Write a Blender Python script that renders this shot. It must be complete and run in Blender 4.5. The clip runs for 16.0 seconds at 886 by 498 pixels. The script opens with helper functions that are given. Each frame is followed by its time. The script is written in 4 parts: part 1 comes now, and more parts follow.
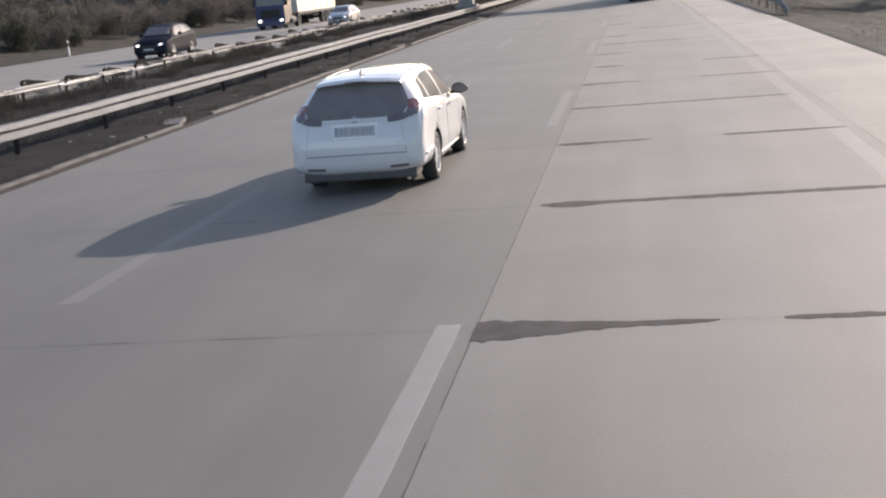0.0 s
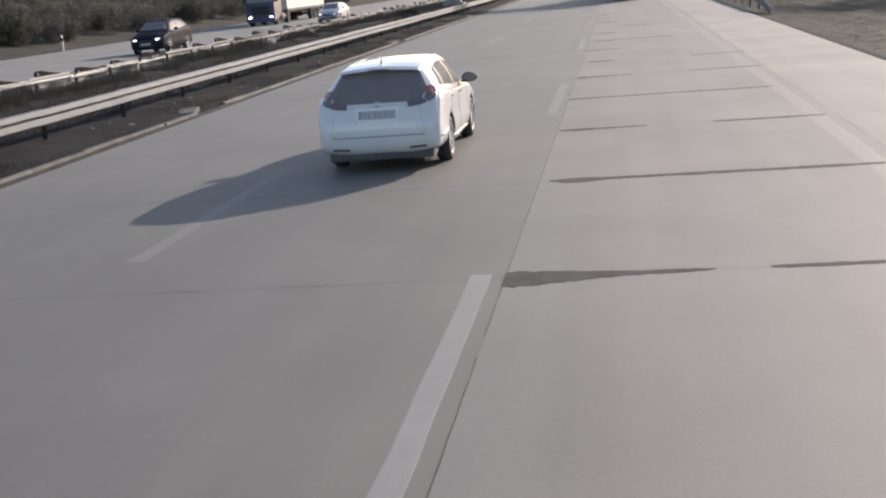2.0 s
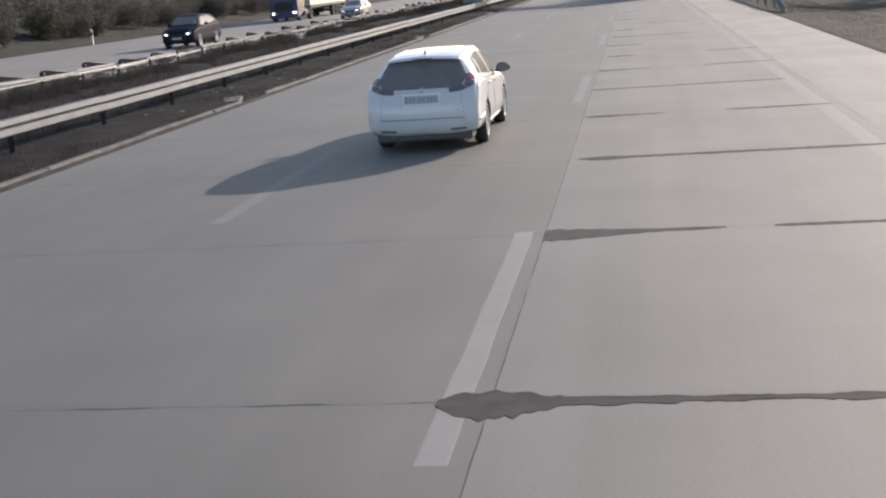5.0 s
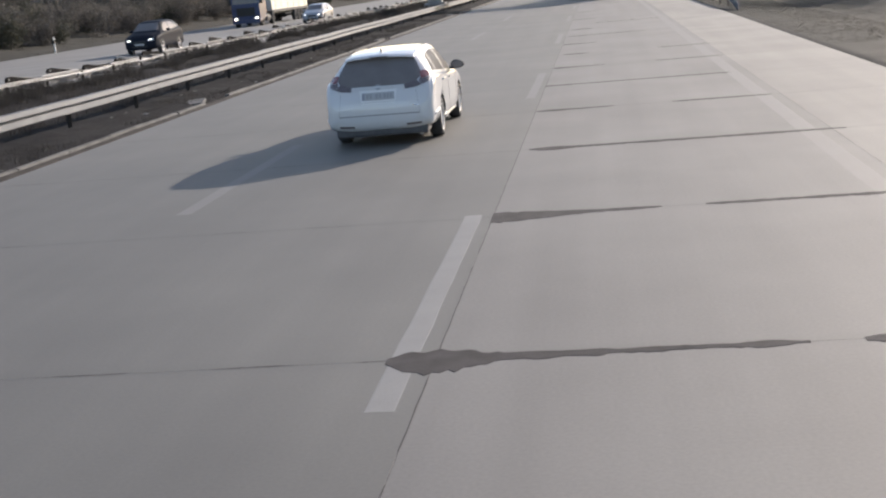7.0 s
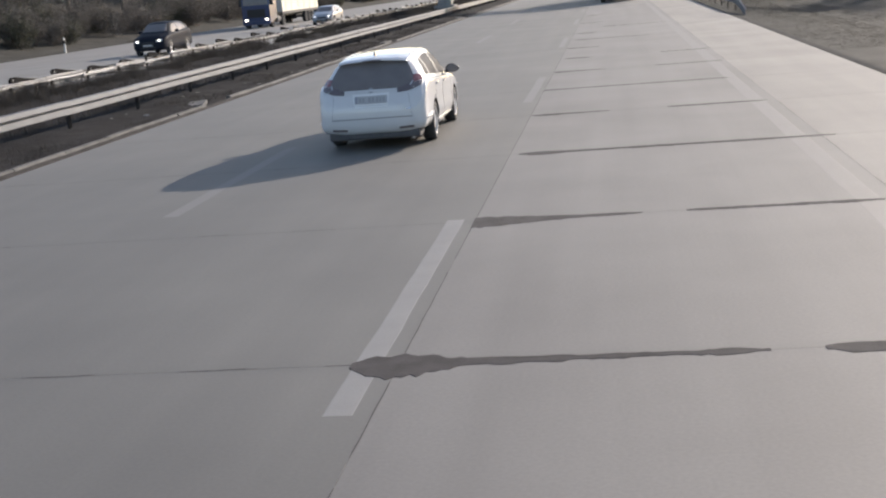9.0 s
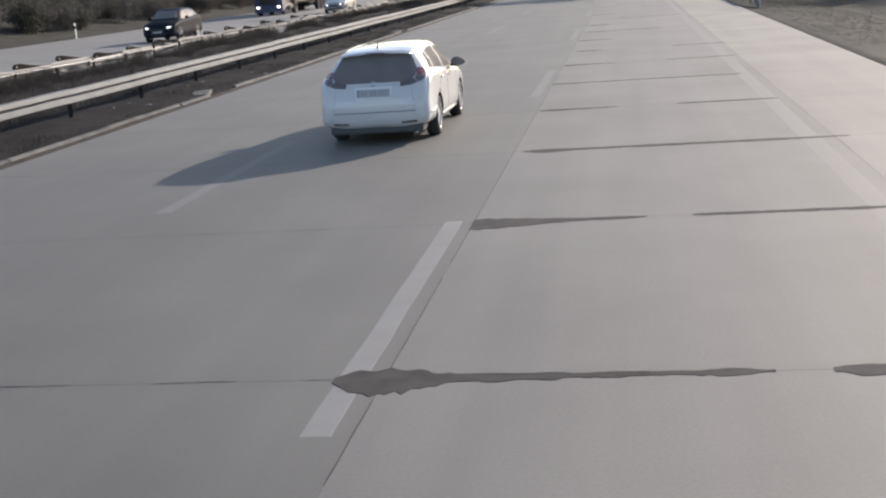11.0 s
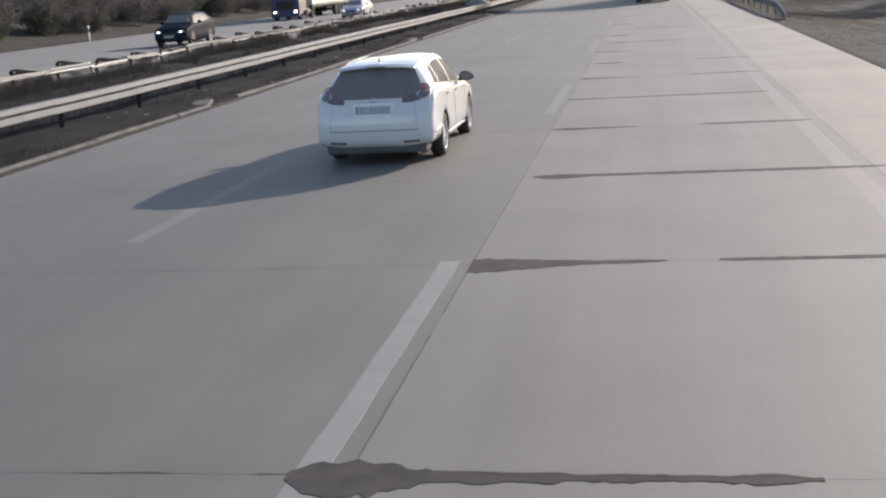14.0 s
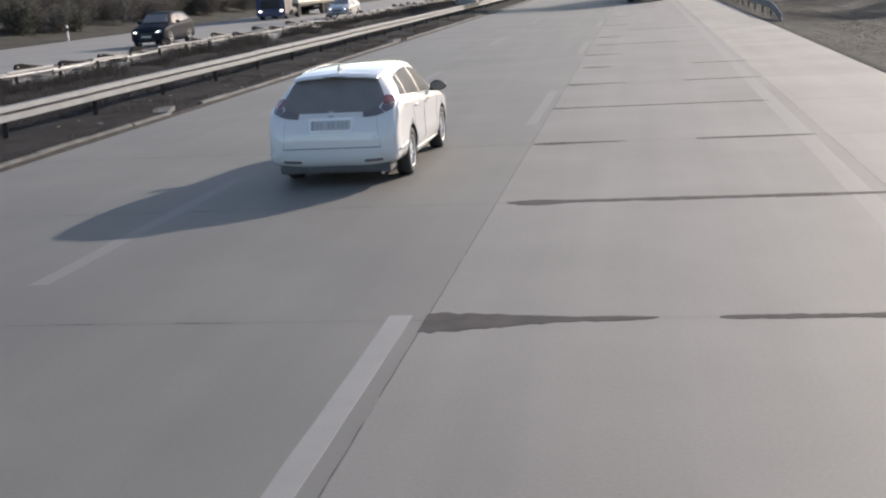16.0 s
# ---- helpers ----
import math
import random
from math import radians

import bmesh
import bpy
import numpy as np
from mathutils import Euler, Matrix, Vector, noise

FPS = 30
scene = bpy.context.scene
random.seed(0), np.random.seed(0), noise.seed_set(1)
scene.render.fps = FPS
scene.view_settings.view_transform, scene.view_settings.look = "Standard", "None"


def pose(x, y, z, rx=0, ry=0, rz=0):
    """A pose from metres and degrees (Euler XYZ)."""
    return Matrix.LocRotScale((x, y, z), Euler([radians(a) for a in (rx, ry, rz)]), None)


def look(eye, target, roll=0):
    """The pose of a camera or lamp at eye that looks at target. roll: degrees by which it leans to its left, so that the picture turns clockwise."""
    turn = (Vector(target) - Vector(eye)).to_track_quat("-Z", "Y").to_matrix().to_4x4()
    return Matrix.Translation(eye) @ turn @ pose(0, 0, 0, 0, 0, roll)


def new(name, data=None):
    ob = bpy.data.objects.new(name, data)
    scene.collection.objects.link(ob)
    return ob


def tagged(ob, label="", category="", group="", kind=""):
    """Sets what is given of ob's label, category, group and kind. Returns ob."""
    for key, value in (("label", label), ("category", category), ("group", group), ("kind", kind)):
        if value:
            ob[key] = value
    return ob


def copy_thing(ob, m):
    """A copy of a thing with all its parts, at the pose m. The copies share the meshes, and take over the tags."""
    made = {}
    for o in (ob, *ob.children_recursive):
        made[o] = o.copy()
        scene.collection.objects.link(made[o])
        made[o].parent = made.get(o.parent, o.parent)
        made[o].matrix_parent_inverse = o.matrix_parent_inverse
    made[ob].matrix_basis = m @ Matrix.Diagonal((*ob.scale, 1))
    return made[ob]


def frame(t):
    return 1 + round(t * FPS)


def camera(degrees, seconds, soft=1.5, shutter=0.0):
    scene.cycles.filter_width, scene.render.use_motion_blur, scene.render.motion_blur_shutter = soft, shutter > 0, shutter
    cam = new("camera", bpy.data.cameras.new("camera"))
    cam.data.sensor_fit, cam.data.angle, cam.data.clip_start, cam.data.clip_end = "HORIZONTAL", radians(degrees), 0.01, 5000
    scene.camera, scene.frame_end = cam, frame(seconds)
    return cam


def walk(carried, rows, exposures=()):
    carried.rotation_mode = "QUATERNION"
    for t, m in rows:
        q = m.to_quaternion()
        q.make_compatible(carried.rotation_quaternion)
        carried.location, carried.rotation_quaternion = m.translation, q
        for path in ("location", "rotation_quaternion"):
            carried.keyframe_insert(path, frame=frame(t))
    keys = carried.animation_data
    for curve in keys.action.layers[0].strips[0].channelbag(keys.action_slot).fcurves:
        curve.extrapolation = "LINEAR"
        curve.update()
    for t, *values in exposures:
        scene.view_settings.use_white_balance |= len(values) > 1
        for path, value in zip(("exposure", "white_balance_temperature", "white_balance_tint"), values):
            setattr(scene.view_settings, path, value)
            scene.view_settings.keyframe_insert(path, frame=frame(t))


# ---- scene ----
cam = camera(40.0, 16.0, soft=2.2)
PATH = [
    (0, (3.567, -14.888, 2.533), (3.235, -12.963, 2.108), -5.06),
    (0.5, (3.297, -15.435, 2.552), (2.998, -13.505, 2.124), -4.77),
    (1, (3.325, -15.764, 2.531), (3.022, -13.834, 2.103), -5.05),
    (1.5, (3.309, -16.066, 2.547), (3.010, -14.135, 2.119), -4.75),
    (2, (3.343, -16.397, 2.544), (3.040, -14.468, 2.114), -4.69),
    (2.5, (3.358, -16.620, 2.559), (3.048, -14.692, 2.124), -4.82),
    (3, (3.266, -17.007, 2.566), (2.962, -15.078, 2.135), -4.52),
    (3.2, (3.248, -17.142, 2.564), (2.944, -15.212, 2.133), -4.45),
    (5.3, (3.243, -18.393, 2.574), (2.914, -16.468, 2.141), -4.44),
    (5.5, (3.255, -18.557, 2.578), (2.927, -16.632, 2.144), -4.53),
    (6, (3.493, -18.973, 2.563), (3.197, -17.044, 2.127), -4.92),
    (6.5, (3.480, -18.975, 2.550), (3.197, -17.044, 2.114), -5.14),
    (7, (3.500, -18.951, 2.513), (3.226, -17.017, 2.082), -5.18),
    (7.5, (3.617, -19.072, 2.546), (3.342, -17.138, 2.115), -4.80),
    (8, (3.705, -19.160, 2.532), (3.424, -17.227, 2.104), -5.01),
    (8.5, (3.805, -19.174, 2.559), (3.519, -17.241, 2.131), -4.72),
    (9, (3.829, -18.956, 2.520), (3.536, -17.024, 2.094), -4.86),
    (9.2, (3.838, -18.892, 2.527), (3.543, -16.960, 2.101), -4.77),
    (11.3, (3.930, -18.442, 2.565), (3.615, -16.518, 2.122), -4.11),
    (11.5, (3.937, -18.398, 2.575), (3.620, -16.474, 2.133), -4.02),
    (12, (3.950, -18.280, 2.596), (3.626, -16.355, 2.162), -4.07),
    (12.5, (3.965, -17.996, 2.592), (3.632, -16.070, 2.167), -3.90),
    (13, (3.961, -17.737, 2.590), (3.625, -15.813, 2.161), -3.77),
    (13.5, (3.973, -17.388, 2.569), (3.630, -15.464, 2.142), -3.92),
    (14, (3.922, -17.075, 2.579), (3.582, -15.152, 2.148), -3.52),
    (14.5, (3.962, -16.615, 2.543), (3.613, -14.693, 2.116), -3.85),
    (15, (3.969, -16.303, 2.514), (3.625, -14.379, 2.088), -3.55),
    (15.5, (4.011, -15.774, 2.529), (3.666, -13.852, 2.097), -3.74),
    (16, (3.962, -15.179, 2.577), (3.634, -13.254, 2.143), -3.42),
]
walk(cam, [(t, look(eye, target, roll)) for t, eye, target, roll in PATH], exposures=[(0, 0.71, 7300, 16), (2, 0.61, 7250, 15), (16, 0.58, 7100, 13)])

# low sun ahead and to the right of the road
SUN_ELEVATION, SUN_RIGHT = radians(19.6), radians(30.7)
sun_dir = Vector((math.sin(SUN_RIGHT) * math.cos(SUN_ELEVATION), math.cos(SUN_RIGHT) * math.cos(SUN_ELEVATION), math.sin(SUN_ELEVATION)))
sun = new("sun", bpy.data.lights.new("sun", "SUN"))
sun.data.energy, sun.data.angle, sun.data.color = 3.7, radians(0.6), (1.0, 0.95, 0.90)
sun.matrix_world = look(sun_dir * 300, (0, 0, 0))
world = bpy.data.worlds.new("sky")
scene.world = world
world.use_nodes = True
sky = world.node_tree.nodes.new("ShaderNodeTexSky")
sky.sky_type, sky.sun_disc = "NISHITA", False
sky.sun_elevation, sky.sun_rotation = SUN_ELEVATION, SUN_RIGHT
sky.dust_density, sky.air_density, sky.ozone_density = 0.9, 0.8, 1.0
background = world.node_tree.nodes["Background"]
world.node_tree.links.new(sky.outputs[0], background.inputs[0])
background.inputs[1].default_value = 0.155


# ---- materials ----
def material(name, color, rough=0.6, metal=0.0, vary=0.25, scale=3.0, fine=60.0, bump=0.15, bump_dist=0.01, second=None, spread=0.0, coat=0.0, specular=0.5):
    """A surface with stains at two sizes, fine relief and, with spread, a tint of its own for each piece."""
    mat = bpy.data.materials.new(name)
    mat.use_nodes = True
    nt = mat.node_tree
    N, L = nt.nodes, nt.links
    b = N["Principled BSDF"]
    b.inputs["Roughness"].default_value, b.inputs["Metallic"].default_value = rough, metal
    b.inputs["Coat Weight"].default_value = coat
    b.inputs["Coat Roughness"].default_value = 0.05
    b.inputs["Specular IOR Level"].default_value = specular
    co = N.new("ShaderNodeTexCoord")
    geo = N.new("ShaderNodeNewGeometry")
    big, small = N.new("ShaderNodeTexNoise"), N.new("ShaderNodeTexNoise")
    big.inputs["Scale"].default_value, big.inputs["Detail"].default_value = scale, 5
    small.inputs["Scale"].default_value, small.inputs["Detail"].default_value = fine, 4
    L.new(geo.outputs["Position"], big.inputs["Vector"]), L.new(geo.outputs["Position"], small.inputs["Vector"])
    ramp = N.new("ShaderNodeValToRGB")
    c = Vector(color)
    c2 = Vector(second) if second else c * (1 + vary)
    ramp.color_ramp.elements[0].position, ramp.color_ramp.elements[1].position = 0.34, 0.66
    ramp.color_ramp.elements[0].color = (*(c * (1 - vary)), 1)
    ramp.color_ramp.elements[1].color = (*c2, 1)
    mixed = N.new("ShaderNodeMath")
    mixed.operation, mixed.inputs[1].default_value = "MULTIPLY_ADD", 0.35
    half = N.new("ShaderNodeMath")
    half.operation, half.inputs[1].default_value = "MULTIPLY", 0.65
    L.new(big.outputs[0], half.inputs[0]), L.new(small.outputs[0], mixed.inputs[0]), L.new(half.outputs[0], mixed.inputs[2])
    L.new(mixed.outputs[0], ramp.inputs[0])
    out = ramp.outputs[0]
    if spread:
        info = N.new("ShaderNodeObjectInfo")
        hsv = N.new("ShaderNodeHueSaturation")
        rng = N.new("ShaderNodeMapRange")
        rng.inputs[3].default_value, rng.inputs[4].default_value = 1 - spread, 1 + spread
        L.new(info.outputs["Random"], rng.inputs[0]), L.new(rng.outputs[0], hsv.inputs["Value"]), L.new(out, hsv.inputs["Color"])
        out = hsv.outputs[0]
    L.new(out, b.inputs["Base Color"])
    if bump:
        bm_node = N.new("ShaderNodeBump")
        bm_node.inputs["Strength"].default_value, bm_node.inputs["Distance"].default_value = bump, bump_dist
        L.new(small.outputs[0], bm_node.inputs["Height"]), L.new(bm_node.outputs[0], b.inputs["Normal"])
    return mat


def concrete_road(name, color, spread, rough=0.82):
    """Old slab concrete: streaks along the road for worn wheel tracks and glare, blotches, fine texture."""
    mat = material(name, color, rough, vary=0.18, scale=0.38, fine=35, bump=0.10, bump_dist=0.004, spread=spread, specular=1.0)
    mat.node_tree.nodes["Principled BSDF"].inputs["IOR"].default_value = 1.6
    nt = mat.node_tree
    N, L = nt.nodes, nt.links
    b = N["Principled BSDF"]
    geo = N.new("ShaderNodeNewGeometry")
    # long streaks in the colour: wheel wear, and bands of painted glare
    stretch = N.new("ShaderNodeVectorMath")
    stretch.operation, stretch.inputs[1].default_value = "MULTIPLY", (1.6, 0.05, 1)
    streak = N.new("ShaderNodeTexNoise")
    streak.inputs["Scale"].default_value, streak.inputs["Detail"].default_value = 1.0, 4
    L.new(geo.outputs["Position"], stretch.inputs[0]), L.new(stretch.outputs[0], streak.inputs["Vector"])
    rng = N.new("ShaderNodeMapRange")
    rng.inputs[1].default_value, rng.inputs[2].default_value, rng.inputs[3].default_value, rng.inputs[4].default_value = 0.3, 0.7, 0.90, 1.07
    L.new(streak.outputs[0], rng.inputs[0])
    mul = N.new("ShaderNodeMix")
    mul.data_type, mul.blend_type = "RGBA", "MULTIPLY"
    mul.inputs[0].default_value = 1.0
    # dirt that gathers along the cross joints
    sep, shift, wrap, dist, band = (N.new("ShaderNodeSeparateXYZ"), *[N.new("ShaderNodeMath") for _ in range(3)], N.new("ShaderNodeMapRange"))
    L.new(geo.outputs["Position"], sep.inputs[0])
    shift.operation, shift.inputs[1].default_value = "ADD", 1.40 + 4.85 / 2
    wrap.operation, wrap.inputs[1].default_value = "FLOORED_MODULO", 4.85
    dist.operation, dist.inputs[1].default_value = "SUBTRACT", 4.85 / 2
    far = N.new("ShaderNodeMath")
    far.operation = "ABSOLUTE"
    L.new(sep.outputs[1], shift.inputs[0]), L.new(shift.outputs[0], wrap.inputs[0]), L.new(wrap.outputs[0], dist.inputs[0]), L.new(dist.outputs[0], far.inputs[0])
    blot = N.new("ShaderNodeTexNoise")
    blot.inputs["Scale"].default_value, blot.inputs["Detail"].default_value = 1.3, 5
    L.new(geo.outputs["Position"], blot.inputs["Vector"])
    reach = N.new("ShaderNodeMath")
    reach.operation, reach.inputs[1].default_value = "MULTIPLY", 0.42
    L.new(blot.outputs[0], reach.inputs[0])
    L.new(far.outputs[0], band.inputs[0]), L.new(reach.outputs[0], band.inputs[2])
    band.interpolation_type, band.inputs[1].default_value, band.inputs[3].default_value, band.inputs[4].default_value = "SMOOTHSTEP", 0.0, 0.93, 1.0
    stain = N.new("ShaderNodeMath")
    stain.operation = "MULTIPLY"
    L.new(rng.outputs[0], stain.inputs[0]), L.new(band.outputs[0], stain.inputs[1])
    old = b.inputs["Base Color"].links[0].from_socket
    L.new(old, mul.inputs[6]), L.new(stain.outputs[0], mul.inputs[7]), L.new(mul.outputs[2], b.inputs["Base Color"])
    return mat


def paint_marking():
    """Worn white road paint: the concrete shows through in patches."""
    mat = material("worn_marking", (0.275, 0.268, 0.256), 0.72, specular=1.0, vary=0.12, scale=2.0, fine=50, bump=0.2, second=(0.20, 0.194, 0.185))
    return mat


M = dict(
    slab=concrete_road("old_slab_concrete", (0.1005, 0.0955, 0.083), 0.03, 0.72),
    new_slab=concrete_road("slow_lane_concrete", (0.138, 0.130, 0.120), 0.03, 0.78),
    shoulder=concrete_road("shoulder_concrete", (0.212, 0.195, 0.170), 0.02),
    far_road=concrete_road("far_carriageway", (0.148, 0.146, 0.140), 0.03),
    joint=material("joint_filler", (0.14, 0.132, 0.122), 0.8, vary=0.4, scale=8),
    patch=material("repair_asphalt", (0.056, 0.051, 0.051), 0.9, vary=0.3, scale=5, fine=90, bump=0.25, specular=0.3),
    marking=paint_marking(),
    kerb=material("kerb_concrete", (0.118, 0.115, 0.110), 0.85, specular=0.3, vary=0.35, scale=2.5, spread=0.12),
    earth=material("median_earth", (0.025, 0.0235, 0.0235), 0.95, specular=0.1, vary=0.5, scale=1.2, fine=18, bump=0.8, bump_dist=0.05),
    ground=material("verge_grass_soil", (0.064, 0.062, 0.055), 0.95, specular=0.15, vary=0.3, scale=0.5, fine=14, bump=0.12, bump_dist=0.03, second=(0.082, 0.079, 0.070)),
    zinc=material("galvanised_steel", (0.114, 0.122, 0.135), 0.63, specular=0.28, metal=0.12, vary=0.18, scale=1.5, fine=30, bump=0.05, spread=0.05),
    # lighter copy of zinc, painting the sunlit look of the far rail
    lit_zinc=material("new_galvanised_steel", (0.24, 0.245, 0.255), 0.5, specular=0.5, metal=0.15, vary=0.18, scale=1.5, fine=30, bump=0.05, spread=0.05),
    rust_zinc=material("dull_zinc", (0.12, 0.117, 0.112), 0.75, specular=0.25, metal=0.1, vary=0.35, scale=4, spread=0.1),
    white=material("white_car_paint", (0.66, 0.66, 0.668), 0.28, vary=0.02, scale=2, bump=0.0, coat=1.0),
    glass=material("dark_tinted_glass", (0.19, 0.172, 0.166), 0.07, vary=0.1, bump=0.0, coat=0.0, specular=0.4),
    tyre=material("tyre_rubber", (0.048, 0.048, 0.050), 0.85, vary=0.3, scale=20, bump=0.2),
    plastic=material("black_plastic", (0.02, 0.02, 0.021), 0.55, vary=0.3, scale=12, bump=0.1),
    # grey set to the level of the shade beneath the car
    shade_plastic=material("unpainted_grey_plastic", (0.075, 0.074, 0.079), 0.6, vary=0.25, scale=12, bump=0.1),
    alloy=material("alloy_wheel", (0.68, 0.68, 0.69), 0.35, metal=0.45, vary=0.1, scale=9, bump=0.02),
    chrome=material("chrome", (0.75, 0.75, 0.76), 0.12, metal=1.0, vary=0.05, bump=0.0),
    red=material("red_lens", (0.24, 0.075, 0.075), 0.12, vary=0.1, scale=20, bump=0.0, coat=1.0),
    smoked=material("smoked_lens", (0.15, 0.125, 0.128), 0.12, vary=0.2, scale=20, bump=0.0, coat=1.0),
    clear=material("clear_lens", (0.75, 0.75, 0.74), 0.08, vary=0.05, bump=0.0, coat=1.0),
    plate=material("number_plate", (0.44, 0.44, 0.45), 0.4, vary=0.05, bump=0.0),
    ink=material("plate_ink", (0.345, 0.345, 0.352), 0.5, vary=0.1, bump=0.0),
    blue=material("plate_blue", (0.30, 0.31, 0.35), 0.4, vary=0.1, bump=0.0),
    bark=material("bark", (0.12, 0.108, 0.098), 0.95, vary=0.4, scale=5, bump=0.6),
    twig=material("twigs_and_buds", (0.135, 0.124, 0.114), 0.9, vary=0.35, scale=2, bump=0.0),
    weed=material("dark_dead_weeds", (0.062, 0.058, 0.054), 0.95, vary=0.45, scale=2, bump=0.0, specular=0.15),
    leaf=material("shrub_leaves", (0.075, 0.078, 0.058), 0.8, vary=0.35, scale=1.5, bump=0.0, second=(0.105, 0.106, 0.080)),
    dry=material("dry_grass", (0.070, 0.069, 0.061), 0.9, vary=0.2, scale=2, bump=0.0, second=(0.095, 0.093, 0.080)),
    side_glass=material("side_window_glass", (0.085, 0.088, 0.096), 0.45, vary=0.1, bump=0.0, specular=0.01),
    dark_paint=material("dark_blue_paint", (0.018, 0.021, 0.030), 0.5, vary=0.05, bump=0.0, specular=0.04),
    truck_blue=material("truck_blue_paint", (0.02, 0.04, 0.12), 0.3, vary=0.08, bump=0.0, coat=1.0),
    tarp=material("trailer_tarpaulin", (0.62, 0.60, 0.53), 0.55, vary=0.12, scale=0.8, bump=0.2, bump_dist=0.03),
    # post steel darkened in colour, for the shade below the beam
    shaded_post=material("dull_rusted_steel", (0.040, 0.037, 0.035), 0.9, vary=0.4, scale=6, specular=0.1),
    # near-black, without gloss: the shaded side of the brackets as a colour
    weathered=material("weathered_dark_steel", (0.022, 0.021, 0.021), 1.0, vary=0.3, scale=6, bump=0.1, specular=0.05),
    chassis=material("chassis_steel", (0.04, 0.04, 0.042), 0.6, vary=0.3, scale=4),
    seam=material("panel_gap", (0.26, 0.26, 0.27), 0.8, vary=0.1, bump=0.0),
    trim_white=material("white_trim_plastic", (0.78, 0.78, 0.78), 0.4, vary=0.03, bump=0.0),
    grey_paint=material("grey_paint", (0.35, 0.36, 0.38), 0.35, vary=0.05, bump=0.0, coat=0.6),
    pale=material("pale_concrete", (0.30, 0.29, 0.27), 0.8, vary=0.2, scale=3),
    gutter_dirt=material("gutter_dirt", (0.052, 0.047, 0.044), 0.95, specular=0.15, vary=0.35, scale=2.0, fine=30, bump=0.4, bump_dist=0.01),
    stone=material("field_stone", (0.20, 0.19, 0.175), 0.85, vary=0.3, scale=8, spread=0.3),
    seal=material("joint_tar", (0.055, 0.048, 0.044), 0.7, vary=0.3, scale=9),
    edge_paint=material("worn_edge_line", (0.205, 0.196, 0.184), 0.72, specular=1.0, vary=0.14, scale=1.2, fine=40, bump=0.2, second=(0.170, 0.161, 0.150)),
    # road paint greyed in colour, for glare that washes the dashes out
    faint=material("faded_marking", (0.182, 0.178, 0.168), 0.72, specular=1.0, vary=0.10, scale=1.2, fine=40, bump=0.2, second=(0.146, 0.141, 0.131)),
    post_white=material("white_post_plastic", (0.75, 0.75, 0.73), 0.5, vary=0.1, scale=6),
)
for key in ("dry", "leaf", "twig", "weed"):
    # thin blades and leaves let light through
    nt = M[key].node_tree
    surface = nt.nodes["Principled BSDF"]
    through_leaf, blend = nt.nodes.new("ShaderNodeBsdfTranslucent"), nt.nodes.new("ShaderNodeMixShader")
    blend.inputs[0].default_value = 0.45 if key == "dry" else 0.3
    nt.links.new(surface.inputs["Base Color"].links[0].from_socket, through_leaf.inputs[0])
    nt.links.new(surface.outputs[0], blend.inputs[1]), nt.links.new(through_leaf.outputs[0], blend.inputs[2])
    nt.links.new(blend.outputs[0], nt.nodes["Material Output"].inputs[0])
lamp_mat = bpy.data.materials.new("headlamp_glow")
lamp_mat.use_nodes = True
lamp_mat.node_tree.nodes["Principled BSDF"].inputs["Emission Color"].default_value = (1, 0.96, 0.88, 1)
lamp_mat.node_tree.nodes["Principled BSDF"].inputs["Emission Strength"].default_value = 6.0
M["lamp"] = lamp_mat


# ---- mesh helpers ----
def part(name, bm, mat, parent=None, label="", smooth=False):
    """Links a bmesh as one mesh object under a thing or a part."""
    me = bpy.data.meshes.new(name)
    bm.normal_update()
    bm.to_mesh(me)
    bm.free()
    me.materials.append(M[mat] if isinstance(mat, str) else mat)
    if smooth:
        me.polygons.foreach_set("use_smooth", [True] * len(me.polygons))
    ob = new(name, me)
    ob.parent = parent
    if label:
        ob["label"] = label
    return ob


def mesh_part(name, verts, faces, mat, parent=None, label="", smooth=False):
    me = bpy.data.meshes.new(name)
    me.from_pydata([tuple(v) for v in verts], [], [tuple(f) for f in faces])
    me.validate()
    me.materials.append(M[mat])
    if smooth:
        me.polygons.foreach_set("use_smooth", [True] * len(me.polygons))
    ob = new(name, me)
    ob.parent = parent
    if label:
        ob["label"] = label
    return ob


def thing(name, label, category, m=None, group="", kind=""):
    ob = new(name)
    ob.empty_display_size = 0.3
    if m is not None:
        ob.matrix_world = m
    return tagged(ob, label, category, group, kind)


def box(bm, x0, x1, y0, y1, z0, z1, bevel=0.0):
    """Adds a box, with its edges rounded off, to bm."""
    ret = bmesh.ops.create_cube(bm, size=1.0)
    vs = ret["verts"]
    for v in vs:
        v.co = Vector((x0 + (v.co.x + 0.5) * (x1 - x0), y0 + (v.co.y + 0.5) * (y1 - y0), z0 + (v.co.z + 0.5) * (z1 - z0)))
    if bevel:
        es = {e for v in vs for e in v.link_edges}
        bmesh.ops.bevel(bm, geom=list(es), offset=bevel, segments=2, affect="EDGES", profile=0.6)
    return bm


def boxes(*args, bevel=0.0):
    bm = bmesh.new()
    for a in args:
        box(bm, *a, bevel=bevel)
    return bm


def sweep_y(profile, ys, closed=True):
    """Verts and faces of an (x, z) outline carried along y."""
    n = len(profile)
    verts = [(x, y, z) for y in ys for x, z in profile]
    faces = []
    for j in range(len(ys) - 1):
        for i in range(n if closed else n - 1):
            k = (i + 1) % n
            faces.append((j * n + i, j * n + k, (j + 1) * n + k, (j + 1) * n + i))
    if closed:
        faces += [tuple(range(n))[::-1], tuple(range((len(ys) - 1) * n, len(ys) * n))]
    return verts, faces


